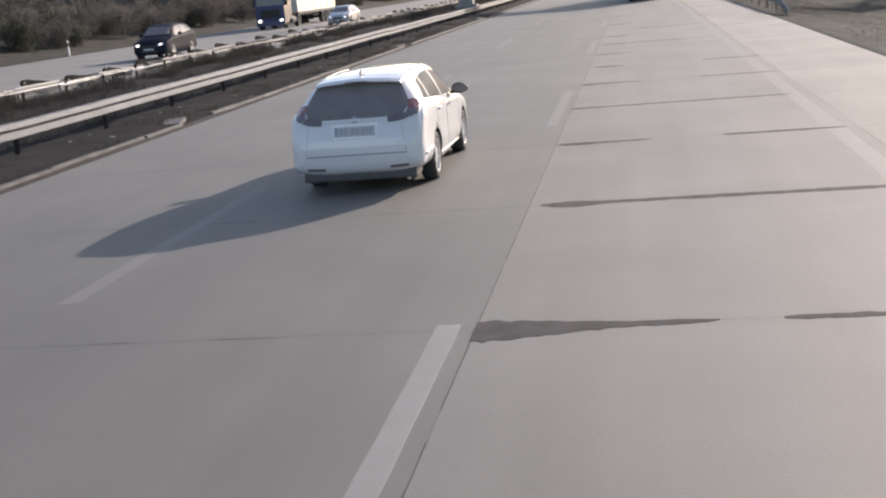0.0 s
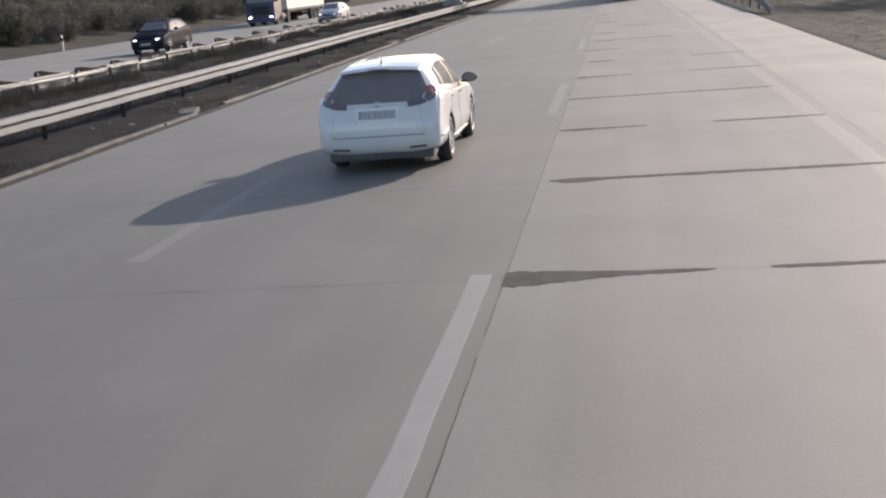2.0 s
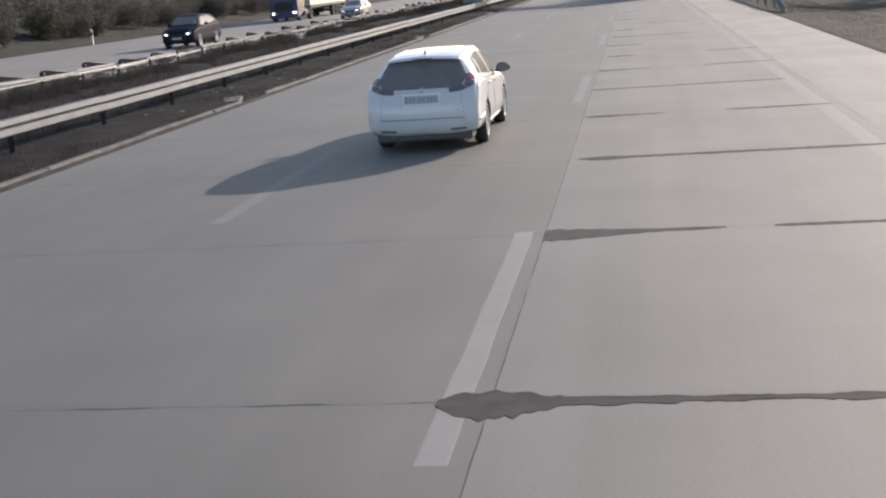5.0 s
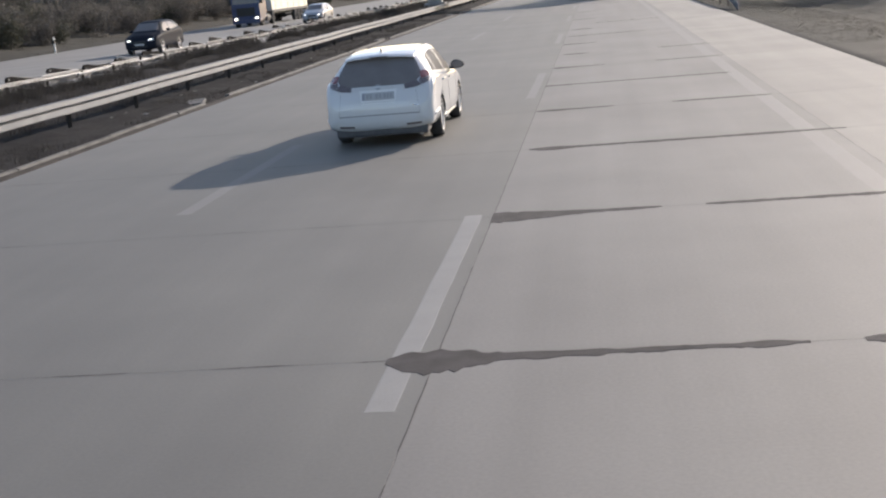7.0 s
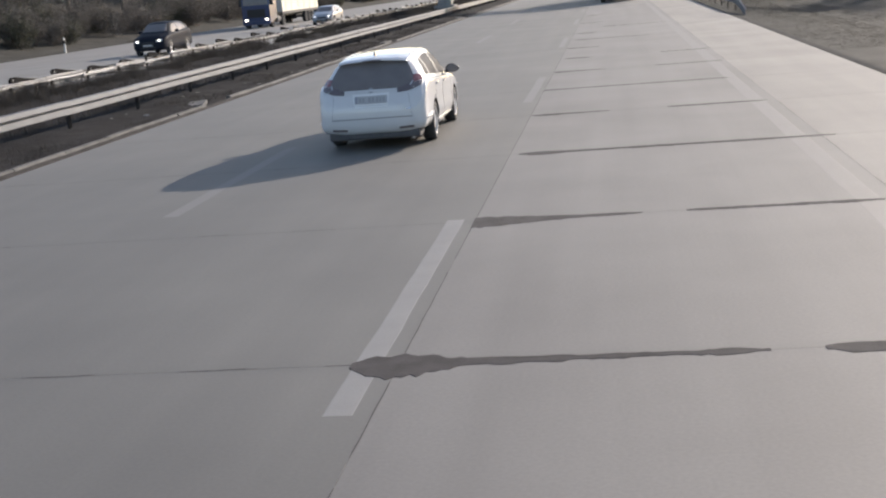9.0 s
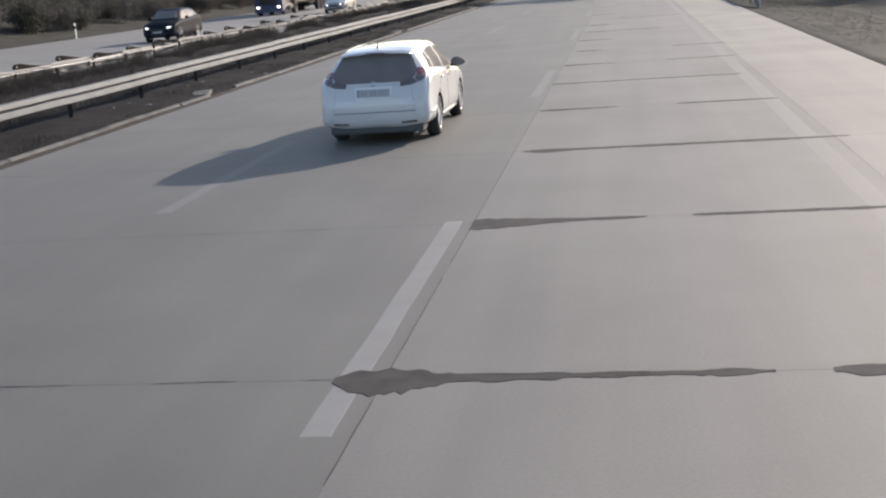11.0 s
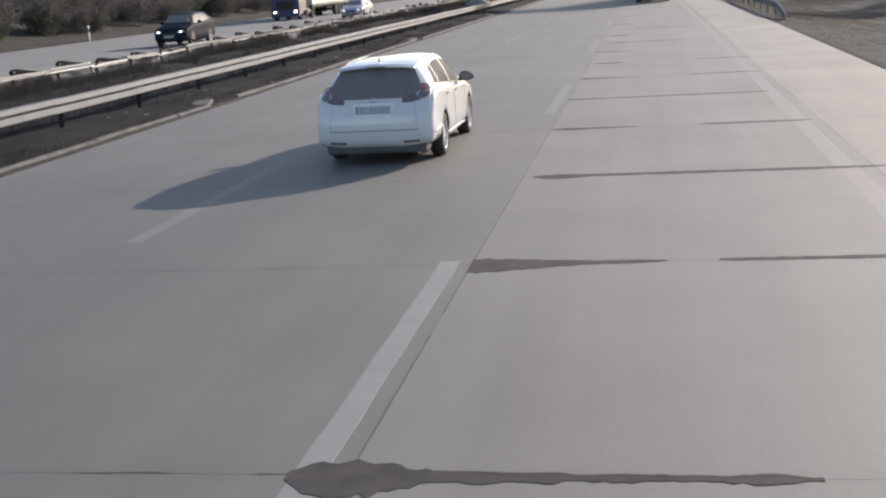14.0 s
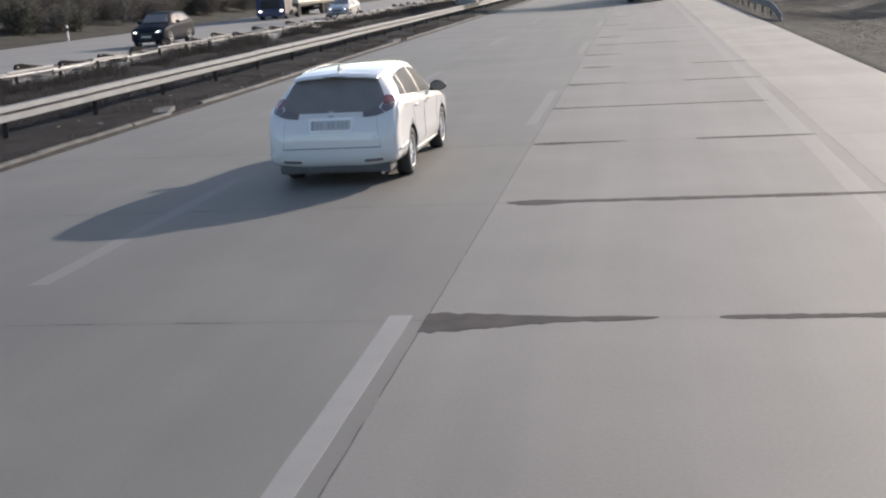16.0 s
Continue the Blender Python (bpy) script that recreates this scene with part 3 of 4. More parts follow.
# ---- vehicles ----
def spline(ctrl, per):
    """Catmull-Rom through rows of control points along axis 0."""
    p = np.asarray(ctrl, float)
    p = np.concatenate([2 * p[:1] - p[1:2], p, 2 * p[-1:] - p[-2:-1]])
    out = []
    for i in range(1, len(p) - 2):
        for s in range(per):
            t = s / per
            a, b, c, d = p[i - 1], p[i], p[i + 1], p[i + 2]
            out.append(0.5 * (2 * b + (c - a) * t + (2 * a - 5 * b + 4 * c - d) * t * t + (3 * b - a - 3 * c + d) * t ** 3))
    out.append(p[-2])
    return np.array(out)


def loft_body(stations, per_y=4, per_s=3):
    """A closed car body from half sections. Each station: y, then (half width, z) from sill to roof centre."""
    ctrl = np.array([[(w, y, z) for w, z in sec] for y, sec in stations], float)
    a = spline(ctrl, per_y)
    a = np.swapaxes(spline(np.swapaxes(a, 0, 1), per_s), 0, 1)
    a[:, :, 0] = np.maximum(a[:, :, 0], 0)
    a[:, -1, 0] = 0
    ns, npt = a.shape[:2]
    mirror = a[:, ::-1][:, 1:].copy()
    mirror[:, :, 0] *= -1
    ring = np.concatenate([a, mirror], 1)
    m = ring.shape[1]
    verts = ring.reshape(-1, 3)
    faces = []
    for j in range(ns - 1):
        for i in range(m):
            k = (i + 1) % m
            faces.append((j * m + i, (j + 1) * m + i, (j + 1) * m + k, j * m + k))
    faces.append(tuple(range(m)))
    faces.append(tuple(range((ns - 1) * m, ns * m))[::-1])
    return verts, faces


def triangles(verts, faces):
    v = np.asarray(verts, float)
    tri = [(f[0], f[i], f[i + 1]) for f in faces for i in range(1, len(f) - 1)]
    return v[np.array(tri)]


def cast(tris, origin, way):
    """The first place where a ray meets the triangles, and the normal there."""
    e1, e2 = tris[:, 1] - tris[:, 0], tris[:, 2] - tris[:, 0]
    h = np.cross(way, e2)
    det = (e1 * h).sum(1)
    det = np.where(np.abs(det) < 1e-12, 1e-12, det)
    s = origin - tris[:, 0]
    u = (s * h).sum(1) / det
    q = np.cross(s, e1)
    v = (q * way).sum(1) / det
    t = (e2 * q).sum(1) / det
    ok = (u >= -1e-6) & (v >= -1e-6) & (u + v <= 1 + 1e-6) & (t > 0)
    if not ok.any():
        return None
    i = np.where(ok)[0][np.argmin(t[ok])]
    n = np.cross(e1[i], e2[i])
    n = n / (np.linalg.norm(n) + 1e-12)
    return origin + t[i] * np.asarray(way), (n if n @ way < 0 else -n)


def panel(name, outline, axis, sign, tris, mat, parent, label="", lift=0.004, thick=0.012, cuts=3, smooth=True):
    """A plate that lies on the body. outline: (y, z) for the sides, (x, z) for the ends, (x, y) for the top."""
    bm = bmesh.new()
    keep = [i for i in range(3) if i != axis]

    def place(p):
        q = [0.0, 0.0, 0.0]
        q[keep[0]], q[keep[1]] = p
        return q
    # dense outline, then a grid of points inside it
    pts = []
    for a, b in zip(outline, outline[1:] + outline[:1]):
        n = max(1, int(math.dist(a, b) / 0.09))
        pts += [(a[0] + (b[0] - a[0]) * i / n, a[1] + (b[1] - a[1]) * i / n) for i in range(n)]
    face = bm.faces.new([bm.verts.new(place(p)) for p in pts])
    bmesh.ops.triangulate(bm, faces=[face])
    for _ in range(cuts):
        long = [e for e in bm.edges if e.calc_length() > 0.10]
        if not long:
            break
        bmesh.ops.subdivide_edges(bm, edges=long, cuts=1)
        bmesh.ops.triangulate(bm, faces=bm.faces[:])
    way = np.zeros(3)
    way[axis] = -sign
    nrm = {}
    for v in bm.verts:
        o = np.array(v.co)
        o[axis] = sign * 9.0 if axis != 1 else (9.0 if sign > 0 else -4.0)
        hit = cast(tris, o, way)
        for _ in range(25):
            if hit:
                break
            o[keep[0]] *= 0.985
            hit = cast(tris, o, way)
        if hit:
            v.co = Vector(hit[0] + hit[1] * lift)
            nrm[v] = Vector(hit[1])
    bm.normal_update()
    d = Vector((0, 0, 0))
    d[axis] = sign
    for f in bm.faces:
        if f.normal.dot(d) < 0:
            f.normal_flip()
    top = bm.faces[:]
    ret = bmesh.ops.extrude_face_region(bm, geom=top)
    moved = [g for g in ret["geom"] if isinstance(g, bmesh.types.BMVert)]
    bmesh.ops.translate(bm, vec=-d * thick, verts=moved)
    bmesh.ops.recalc_face_normals(bm, faces=bm.faces[:])
    return part(name, bm, mat, parent, label, smooth=False)


def wheel(parent, x, y, radius, width, side, spokes=10, rim_mat="alloy"):
    """A tyre with its alloy rim; side is +1 for wheels that face +x."""
    w = width / 2
    hub = Matrix.Translation((x, y, radius))
    tv, tf = lathe_x([(-w * 0.9, radius * 0.68), (-w, radius * 0.8), (-w * 0.95, radius * 0.93), (-w * 0.75, radius), (w * 0.75, radius), (w * 0.95, radius * 0.93), (w, radius * 0.8), (w * 0.9, radius * 0.68), (-w * 0.9, radius * 0.68)], 40)
    tyre = mesh_part("tyre", tv, tf, "tyre", parent, "black rubber tyre", smooth=True)
    tyre.matrix_basis = hub
    rv, rf = lathe_x([(side * w * 0.92, radius * 0.70), (side * w * 0.85, radius * 0.64), (side * w * 0.1, radius * 0.62), (-side * w * 0.8, radius * 0.66)], 40)
    bm = bmesh.new()
    vs = [bm.verts.new(p) for p in rv]
    for q in rf:
        bm.faces.new([vs[i] for i in q])
    for s in range(spokes):
        b2 = bmesh.ops.create_cube(bm, size=1.0)["verts"]
        turn = Matrix.Rotation(2 * math.pi * s / spokes, 4, "X")
        for v in b2:
            taper = 0.6 if v.co.z > 0 else 1.0
            v.co = turn @ Vector((side * w * (0.55 + 0.25 * v.co.x), v.co.y * radius * 0.13 * taper, radius * (0.36 + 0.58 * v.co.z)))
    cap = bmesh.ops.create_cone(bm, cap_ends=True, segments=20, radius1=radius * 0.17, radius2=radius * 0.14, depth=w * 0.5)["verts"]
    for v in cap:
        v.co = Matrix.Rotation(math.pi / 2, 4, "Y") @ v.co + Vector((side * w * 0.55, 0, 0))
    rim = part("rim", bm, rim_mat, tyre, "bright multi-spoke alloy rim")
    return tyre


def half_section(y, zb, ws, wm, zs, wb, er, zr):
    """Half a cross section: sill ws, side wm, shoulder (wb, zs), roof edge er and roof height zr."""
    zm = zb + (zs - zb) * 0.55
    side = [(0, zb), (ws * 0.6, zb), (ws, zb + 0.05), (wm, zb + (zm - zb) * 0.5), (wm, zm), (wm * 0.995, zs - 0.06), (wb, zs)]
    roof = [(er * 0.97, zr - 0.075), (er * 0.82, zr - 0.025), (er * 0.45, zr - 0.004), (0, zr)]
    return (y, side + [((wb + er) / 2 + 0.015, (zs + zr - 0.075) / 2)] + roof)


def estate_tail(s):
    """Bumper, tailgate and rear wings."""
    return [
        s(0.000, 0.40, 0.60, 0.68, 0.60, 0.66, 0.60, 0.72),
        s(0.030, 0.33, 0.70, 0.77, 0.64, 0.75, 0.70, 0.80),
        s(0.080, 0.28, 0.76, 0.83, 0.70, 0.81, 0.74, 0.92),
        s(0.150, 0.26, 0.79, 0.858, 0.82, 0.835, 0.75, 1.02),
        s(0.270, 0.24, 0.80, 0.873, 0.98, 0.822, 0.72, 1.13),
        s(0.420, 0.24, 0.80, 0.880, 1.050, 0.812, 0.665, 1.27),
        s(0.560, 0.24, 0.80, 0.883, 1.065, 0.808, 0.615, 1.40),
        s(0.680, 0.22, 0.80, 0.885, 1.060, 0.808, 0.605, 1.445),
    ]


def estate_cabin(s):
    """Doors and roof."""
    return [
        s(1.000, 0.20, 0.80, 0.888, 1.040, 0.812, 0.605, 1.468),
        s(1.600, 0.18, 0.80, 0.885, 1.005, 0.822, 0.620, 1.480),
        s(2.300, 0.18, 0.80, 0.880, 0.965, 0.830, 0.620, 1.470),
        s(2.750, 0.18, 0.80, 0.880, 0.940, 0.832, 0.610, 1.405),
        s(3.150, 0.18, 0.80, 0.880, 0.920, 0.830, 0.630, 1.210),
    ]


def estate_nose(s):
    """Bonnet and front bumper."""
    return [
        s(3.480, 0.19, 0.80, 0.880, 0.890, 0.825, 0.690, 1.030),
        s(3.700, 0.20, 0.80, 0.878, 0.860, 0.815, 0.690, 0.965),
        s(4.100, 0.21, 0.78, 0.860, 0.790, 0.780, 0.640, 0.875),
        s(4.350, 0.22, 0.72, 0.790, 0.690, 0.700, 0.560, 0.770),
        s(4.480, 0.25, 0.60, 0.660, 0.580, 0.570, 0.470, 0.650),
        s(4.530, 0.32, 0.50, 0.540, 0.500, 0.480, 0.400, 0.560),
    ]


def cut_wheels(body, axles, radius, inner, top_mat):
    """Opens the wheel arches in a body."""
    bm = bmesh.new()
    for y in axles:
        for side in (-1, 1):
            vs = bmesh.ops.create_cone(bm, cap_ends=True, segments=40, radius1=radius, radius2=radius, depth=0.6)["verts"]
            for v in vs:
                v.co = Matrix.Rotation(math.pi / 2, 4, "Y") @ v.co + Vector((side * (inner + 0.3), y, 0.33))
    me = bpy.data.meshes.new("arch_cutter")
    bm.to_mesh(me), bm.free()
    me.materials.append(M[top_mat])
    cutter = new("arch_cutter", me)
    mod = body.modifiers.new("arches", "BOOLEAN")
    mod.operation, mod.object, mod.solver, mod.material_mode = "DIFFERENCE", cutter, "EXACT", "TRANSFER"
    bpy.context.view_layer.update()
    done = bpy.data.meshes.new_from_object(body.evaluated_get(bpy.context.evaluated_depsgraph_get()))
    body.modifiers.clear()
    body.data = done
    bpy.data.objects.remove(cutter)
    return body



def both(outline):
    return [(-a, b) for a, b in outline][::-1]


SIDE_GLASS = dict(
    quarter_glass=[(0.78, 1.10), (1.10, 1.075), (1.14, 1.335), (0.98, 1.315)],
    rear_door_glass=[(1.16, 1.07), (1.98, 1.015), (1.98, 1.375), (1.62, 1.380), (1.20, 1.345)],
    front_door_glass=[(2.05, 1.01), (3.00, 0.965), (3.02, 1.03), (2.70, 1.27), (2.42, 1.345), (2.05, 1.375)],
)


def mirror_housing(parent, side, mat, y=2.72):
    """A door mirror: a rounded shell on a short foot, with its glass towards the rear."""
    bm = bmesh.new()
    bmesh.ops.create_icosphere(bm, subdivisions=3, radius=1.0)
    for v in bm.verts:
        q = v.co.copy()
        back = max(q.y, -0.35)
        v.co = Vector((side * 0.985 + 0.125 * q.x * (1 - 0.12 * q.z), y + 0.10 * back, 1.035 + 0.078 * q.z * (1 - 0.15 * side * q.x)))
    shell = part("door_mirror", bm, mat, parent, "dark door mirror housing", smooth=True)
    part("foot", boxes((min(side * 0.83, side * 0.93), max(side * 0.83, side * 0.93), y + 0.02, y + 0.10, 0.955, 0.995), bevel=0.012), mat, shell)
    bm = bmesh.new()
    ret = bmesh.ops.create_circle(bm, cap_ends=True, segments=28, radius=1.0)
    for v in ret["verts"]:
        v.co = Vector((side * 0.985 + 0.105 * v.co.x, y - 0.039, 1.035 + 0.062 * v.co.y))
    bmesh.ops.recalc_face_normals(bm, faces=bm.faces[:])
    part("mirror_glass", bm, "glass", shell)
    return shell


car = thing("estate_car", "white five-door estate car with dark tinted rear window", "car")
bv, bf = loft_body(estate_tail(half_section) + estate_cabin(half_section) + estate_nose(half_section), 4, 3)
tris = triangles(bv, bf)
body = mesh_part("body", bv, bf, "white", car, "glossy white painted car body", smooth=True)
cut_wheels(body, (1.005, 3.60), 0.352, 0.62, "plastic")
for side in (-1, 1):
    for y in (1.005, 3.60):
        wheel(car, side * 0.772, y, 0.318, 0.215, side)
part("underbody", boxes((-0.70, 0.70, 0.45, 4.15, 0.15, 0.30), bevel=0.02), "plastic", car)
part("wheel_arch_liner", boxes((-0.62, 0.62, 0.60, 1.40, 0.28, 0.62), (-0.62, 0.62, 3.2, 4.0, 0.28, 0.62), bevel=0.02), "plastic", car)

# added valance; its colour stands for the shade below the bumper
part("rear_valance", boxes((-0.74, 0.74, 0.10, 0.55, 0.175, 0.31), bevel=0.03), "shade_plastic", car, "plastic valance in the grey of the shade under the bumper")
bm = bmesh.new()
tube(bm, (0.63, 0.12, 0.165), (0.63, 0.6, 0.19), 0.024, 0.024, 16)
part("exhaust_tip", bm, "chrome", car, "chrome exhaust tip")
# tailgate glass, lamps and trim
rear_glass = panel("rear_window", [(-0.52, 1.385), (0.52, 1.385), (0.592, 1.27), (0.665, 1.13), (0.66, 1.06), (0.62, 1.00), (0.45, 0.955), (-0.45, 0.955), (-0.62, 1.00), (-0.66, 1.06), (-0.665, 1.13), (-0.592, 1.27)], 1, -1, tris, "glass", car, "dark tinted rear window", lift=0.006)
bm = bmesh.new()
tube(bm, (0.0, 0.175, 0.985), (-0.36, 0.215, 1.02), 0.011, 0.007)
tube(bm, (0.0, 0.16, 0.975), (0.0, 0.20, 1.0), 0.025, 0.025, 12)
part("rear_wiper", bm, "plastic", rear_glass)
lamp_red = [(0.655, 1.125), (0.700, 1.140), (0.760, 1.118), (0.800, 1.050), (0.700, 1.022), (0.668, 1.045)]
lamp_low = [(0.666, 1.038), (0.700, 1.016), (0.800, 1.043), (0.795, 0.975), (0.715, 0.940), (0.645, 0.985)]
lamp_clear = [(0.425, 0.952), (0.60, 1.012), (0.64, 0.985), (0.70, 0.938), (0.60, 0.905), (0.43, 0.892)]
for side in (-1, 1):
    o = (lambda p: p) if side > 0 else both
    light = panel("tail_light", o(lamp_red), 1, -1, tris, "red", car, "red tail light wrapping round the corner", lift=0.012, thick=0.015)
    panel("lower_lens", o(lamp_low), 1, -1, tris, "smoked", light, "smoked lower lens", lift=0.011, thick=0.015)
    panel("inner_lens", o(lamp_clear), 1, -1, tris, "smoked", light, "smoked inner lens on the tailgate", lift=0.010, thick=0.02)
    panel("rear_reflector", o([(0.42, 0.36), (0.66, 0.372), (0.66, 0.335), (0.42, 0.325)]), 1, -1, tris, "smoked", car, "dark reflector low in the bumper", lift=0.005)
    panel("tailgate_seam", o([(0.60, 0.885), (0.604, 0.885), (0.647, 0.53), (0.643, 0.53)]), 1, -1, tris, "seam", car, lift=0.002, thick=0.004)
panel("bumper_seam", [(-0.65, 0.524), (0.65, 0.524), (0.65, 0.508), (-0.65, 0.508)], 1, -1, tris, "seam", car, lift=0.002, thick=0.004)
panel("garnish", [(-0.42, 0.955), (0.42, 0.955), (0.42, 0.925), (-0.42, 0.925)], 1, -1, tris, "white", car, "raised white strip under the rear window", lift=0.016, thick=0.02)
plate_board = panel("plate_recess", [(-0.30, 0.905), (0.30, 0.905), (0.27, 0.695), (-0.27, 0.695)], 1, -1, tris, "trim_white", car, lift=0.003, thick=0.006)
plate = panel("number_plate", [(-0.26, 0.865), (0.26, 0.865), (0.26, 0.750), (-0.26, 0.750)], 1, -1, tris, "plate", car, "white number plate with dark bars", lift=0.012)
panel("country_strip", [(-0.257, 0.862), (-0.215, 0.862), (-0.215, 0.753), (-0.257, 0.753)], 1, -1, tris, "blue", plate, lift=0.015)
for x0, x1 in ((-0.19, -0.15), (-0.135, -0.10), (-0.04, 0.0), (0.015, 0.055), (0.09, 0.125), (0.14, 0.175), (0.19, 0.225)):
    panel("bar", [(x0, 0.845), (x1, 0.845), (x1, 0.770), (x0, 0.770)], 1, -1, tris, "ink", plate, lift=0.015)
bm = bmesh.new()
vs = bmesh.ops.create_cone(bm, cap_ends=True, segments=24, radius1=0.048, radius2=0.044, depth=0.02)["verts"]
for v in vs:
    v.co = Matrix.Rotation(math.pi / 2 - 0.35, 4, "X") @ v.co + Vector((0, 0.098, 0.945))
part("emblem", bm, "grey_paint", car, "small round grey emblem")
panel("lettering_bar", [(0.54, 0.65), (0.63, 0.65), (0.63, 0.632), (0.54, 0.632)], 1, -1, tris, "chrome", car, lift=0.006)
bm = bmesh.new()
sp = [(0.66, 1.452), (0.50, 1.438), (0.415, 1.405), (0.42, 1.392), (0.52, 1.405), (0.66, 1.425)]
wid = [-0.56, -0.42, 0, 0.42, 0.56]
rows = [[bm.verts.new((x, y + 0.05 * (abs(x) / 0.56) ** 2, z - 0.045 * (abs(x) / 0.56) ** 2.2)) for y, z in sp] for x in wid]
for a, b in zip(rows, rows[1:]):
    for k in range(len(sp)):
        bm.faces.new((a[k], a[(k + 1) % len(sp)], b[(k + 1) % len(sp)], b[k]))
bm.faces.new(rows[0][::-1]), bm.faces.new(rows[-1])
bmesh.ops.recalc_face_normals(bm, faces=bm.faces[:])
spoiler = part("roof_spoiler", bm, "white", car, "white spoiler lip over the rear window", smooth=False)
part("brake_light", boxes((-0.15, 0.15, 0.408, 0.42, 1.392, 1.405), bevel=0.003), "smoked", spoiler, "slim dark red third brake light")

# sides
for side in (-1, 1):
    for name, outline in SIDE_GLASS.items():
        panel(name, outline, 0, side, tris, "side_glass", car, "dark side glass", lift=0.004, thick=0.01)
    for o in ([(1.965, 1.012), (2.065, 1.005), (2.065, 1.385), (1.965, 1.39)], [(1.09, 1.07), (1.17, 1.065), (1.21, 1.355), (1.13, 1.345)], [(2.98, 0.96), (3.06, 0.955), (3.06, 1.03), (2.72, 1.30), (2.68, 1.29), (3.0, 1.03)]):
        panel("window_pillar", o, 0, side, tris, "plastic", car, "black window pillar trim", lift=0.007, thick=0.01)
    for o in ([(2.005, 0.30), (2.017, 0.30), (2.028, 0.96), (2.016, 0.96)], [(3.10, 0.32), (3.112, 0.32), (3.13, 0.93), (3.118, 0.93)], [(1.35, 0.36), (1.362, 0.36), (1.13, 0.98), (1.118, 0.98)], [(1.42, 0.335), (3.1, 0.30), (3.1, 0.31), (1.42, 0.345)]):
        panel("door_seam", o, 0, side, tris, "seam", car, lift=0.002, thick=0.004)
    for y, z in ((1.36, 0.905), (2.22, 0.875)):
        xx = cast(tris, np.array([side * 9.0, y, z]), np.array([-side, 0.0, 0.0]))[0][0]
        part("door_handle", boxes((min(xx - side * 0.01, xx + side * 0.035), max(xx - side * 0.01, xx + side * 0.035), y - 0.10, y + 0.10, z - 0.016, z + 0.016), bevel=0.012), "white", car)
    mirror_housing(car, side, "plastic")
    bm = bmesh.new()
    pts = [(y, cast(tris, np.array([side * 0.535, y, 5.0]), np.array([0.0, 0.0, -1.0]))[0][2] + up) for y, up in ((0.78, -0.008), (0.86, 0.003), (1.2, 0.004), (1.6, 0.004), (2.0, 0.004), (2.28, 0.003), (2.38, -0.008))]
    for (y0, z0), (y1, z1) in zip(pts, pts[1:]):
        tube(bm, (side * 0.535, y0, z0), (side * 0.535, y1, z1), 0.010, 0.010, 10)
    part("roof_rail", bm, "white", car, "slim white roof rail", smooth=True)
    # rear bumper corner flick
    bm = bmesh.new()
    crease = [(y, cast(tris, np.array([side * 9.0, y, z]), np.array([-side, 0.0, 0.0]))[0][0] + side * 0.006, z) for y, z in ((0.16, 0.462), (0.26, 0.466), (0.38, 0.472), (0.50, 0.484), (0.60, 0.502))]
    for k, (p, q) in enumerate(zip(crease, crease[1:])):
        tube(bm, (p[1], p[0], p[2]), (q[1], q[0], q[2]), (0.012, 0.022, 0.030, 0.030)[k], (0.022, 0.030, 0.030, 0.018)[k], 10)
    part("bumper_crease", bm, "white", car, smooth=True)
    panel("door_skirt", [(1.42, 0.25), (3.18, 0.22), (3.18, 0.275), (1.42, 0.305)], 0, side, tris, "white", car, lift=0.03, thick=0.05)
bm = bmesh.new()
fin = [(0.66, 1.462), (0.69, 1.525), (0.72, 1.533), (0.76, 1.51), (0.84, 1.466)]
l = [bm.verts.new((-0.018 * (0.35 if z > 1.5 else 1), y, z)) for y, z in fin]
r = [bm.verts.new((0.018 * (0.35 if z > 1.5 else 1), y, z)) for y, z in fin]
for k in range(4):
    bm.faces.new((l[k], l[k + 1], r[k + 1], r[k]))
bm.faces.new(l[::-1]), bm.faces.new(r)
bmesh.ops.recalc_face_normals(bm, faces=bm.faces[:])
part("antenna_fin", bm, "grey_paint", car, "small shark fin antenna")
# front end, hidden from the road behind
panel("windscreen", [(-0.60, 1.05), (0.60, 1.05), (0.50, 1.36), (-0.50, 1.36)], 1, 1, tris, "glass", car, lift=0.005)
for side in (-1, 1):
    panel("headlight", [(side * 0.45, 0.66), (side * 0.70, 0.70), (side * 0.72, 0.60), (side * 0.48, 0.58)], 1, 1, tris, "clear", car, lift=0.008)


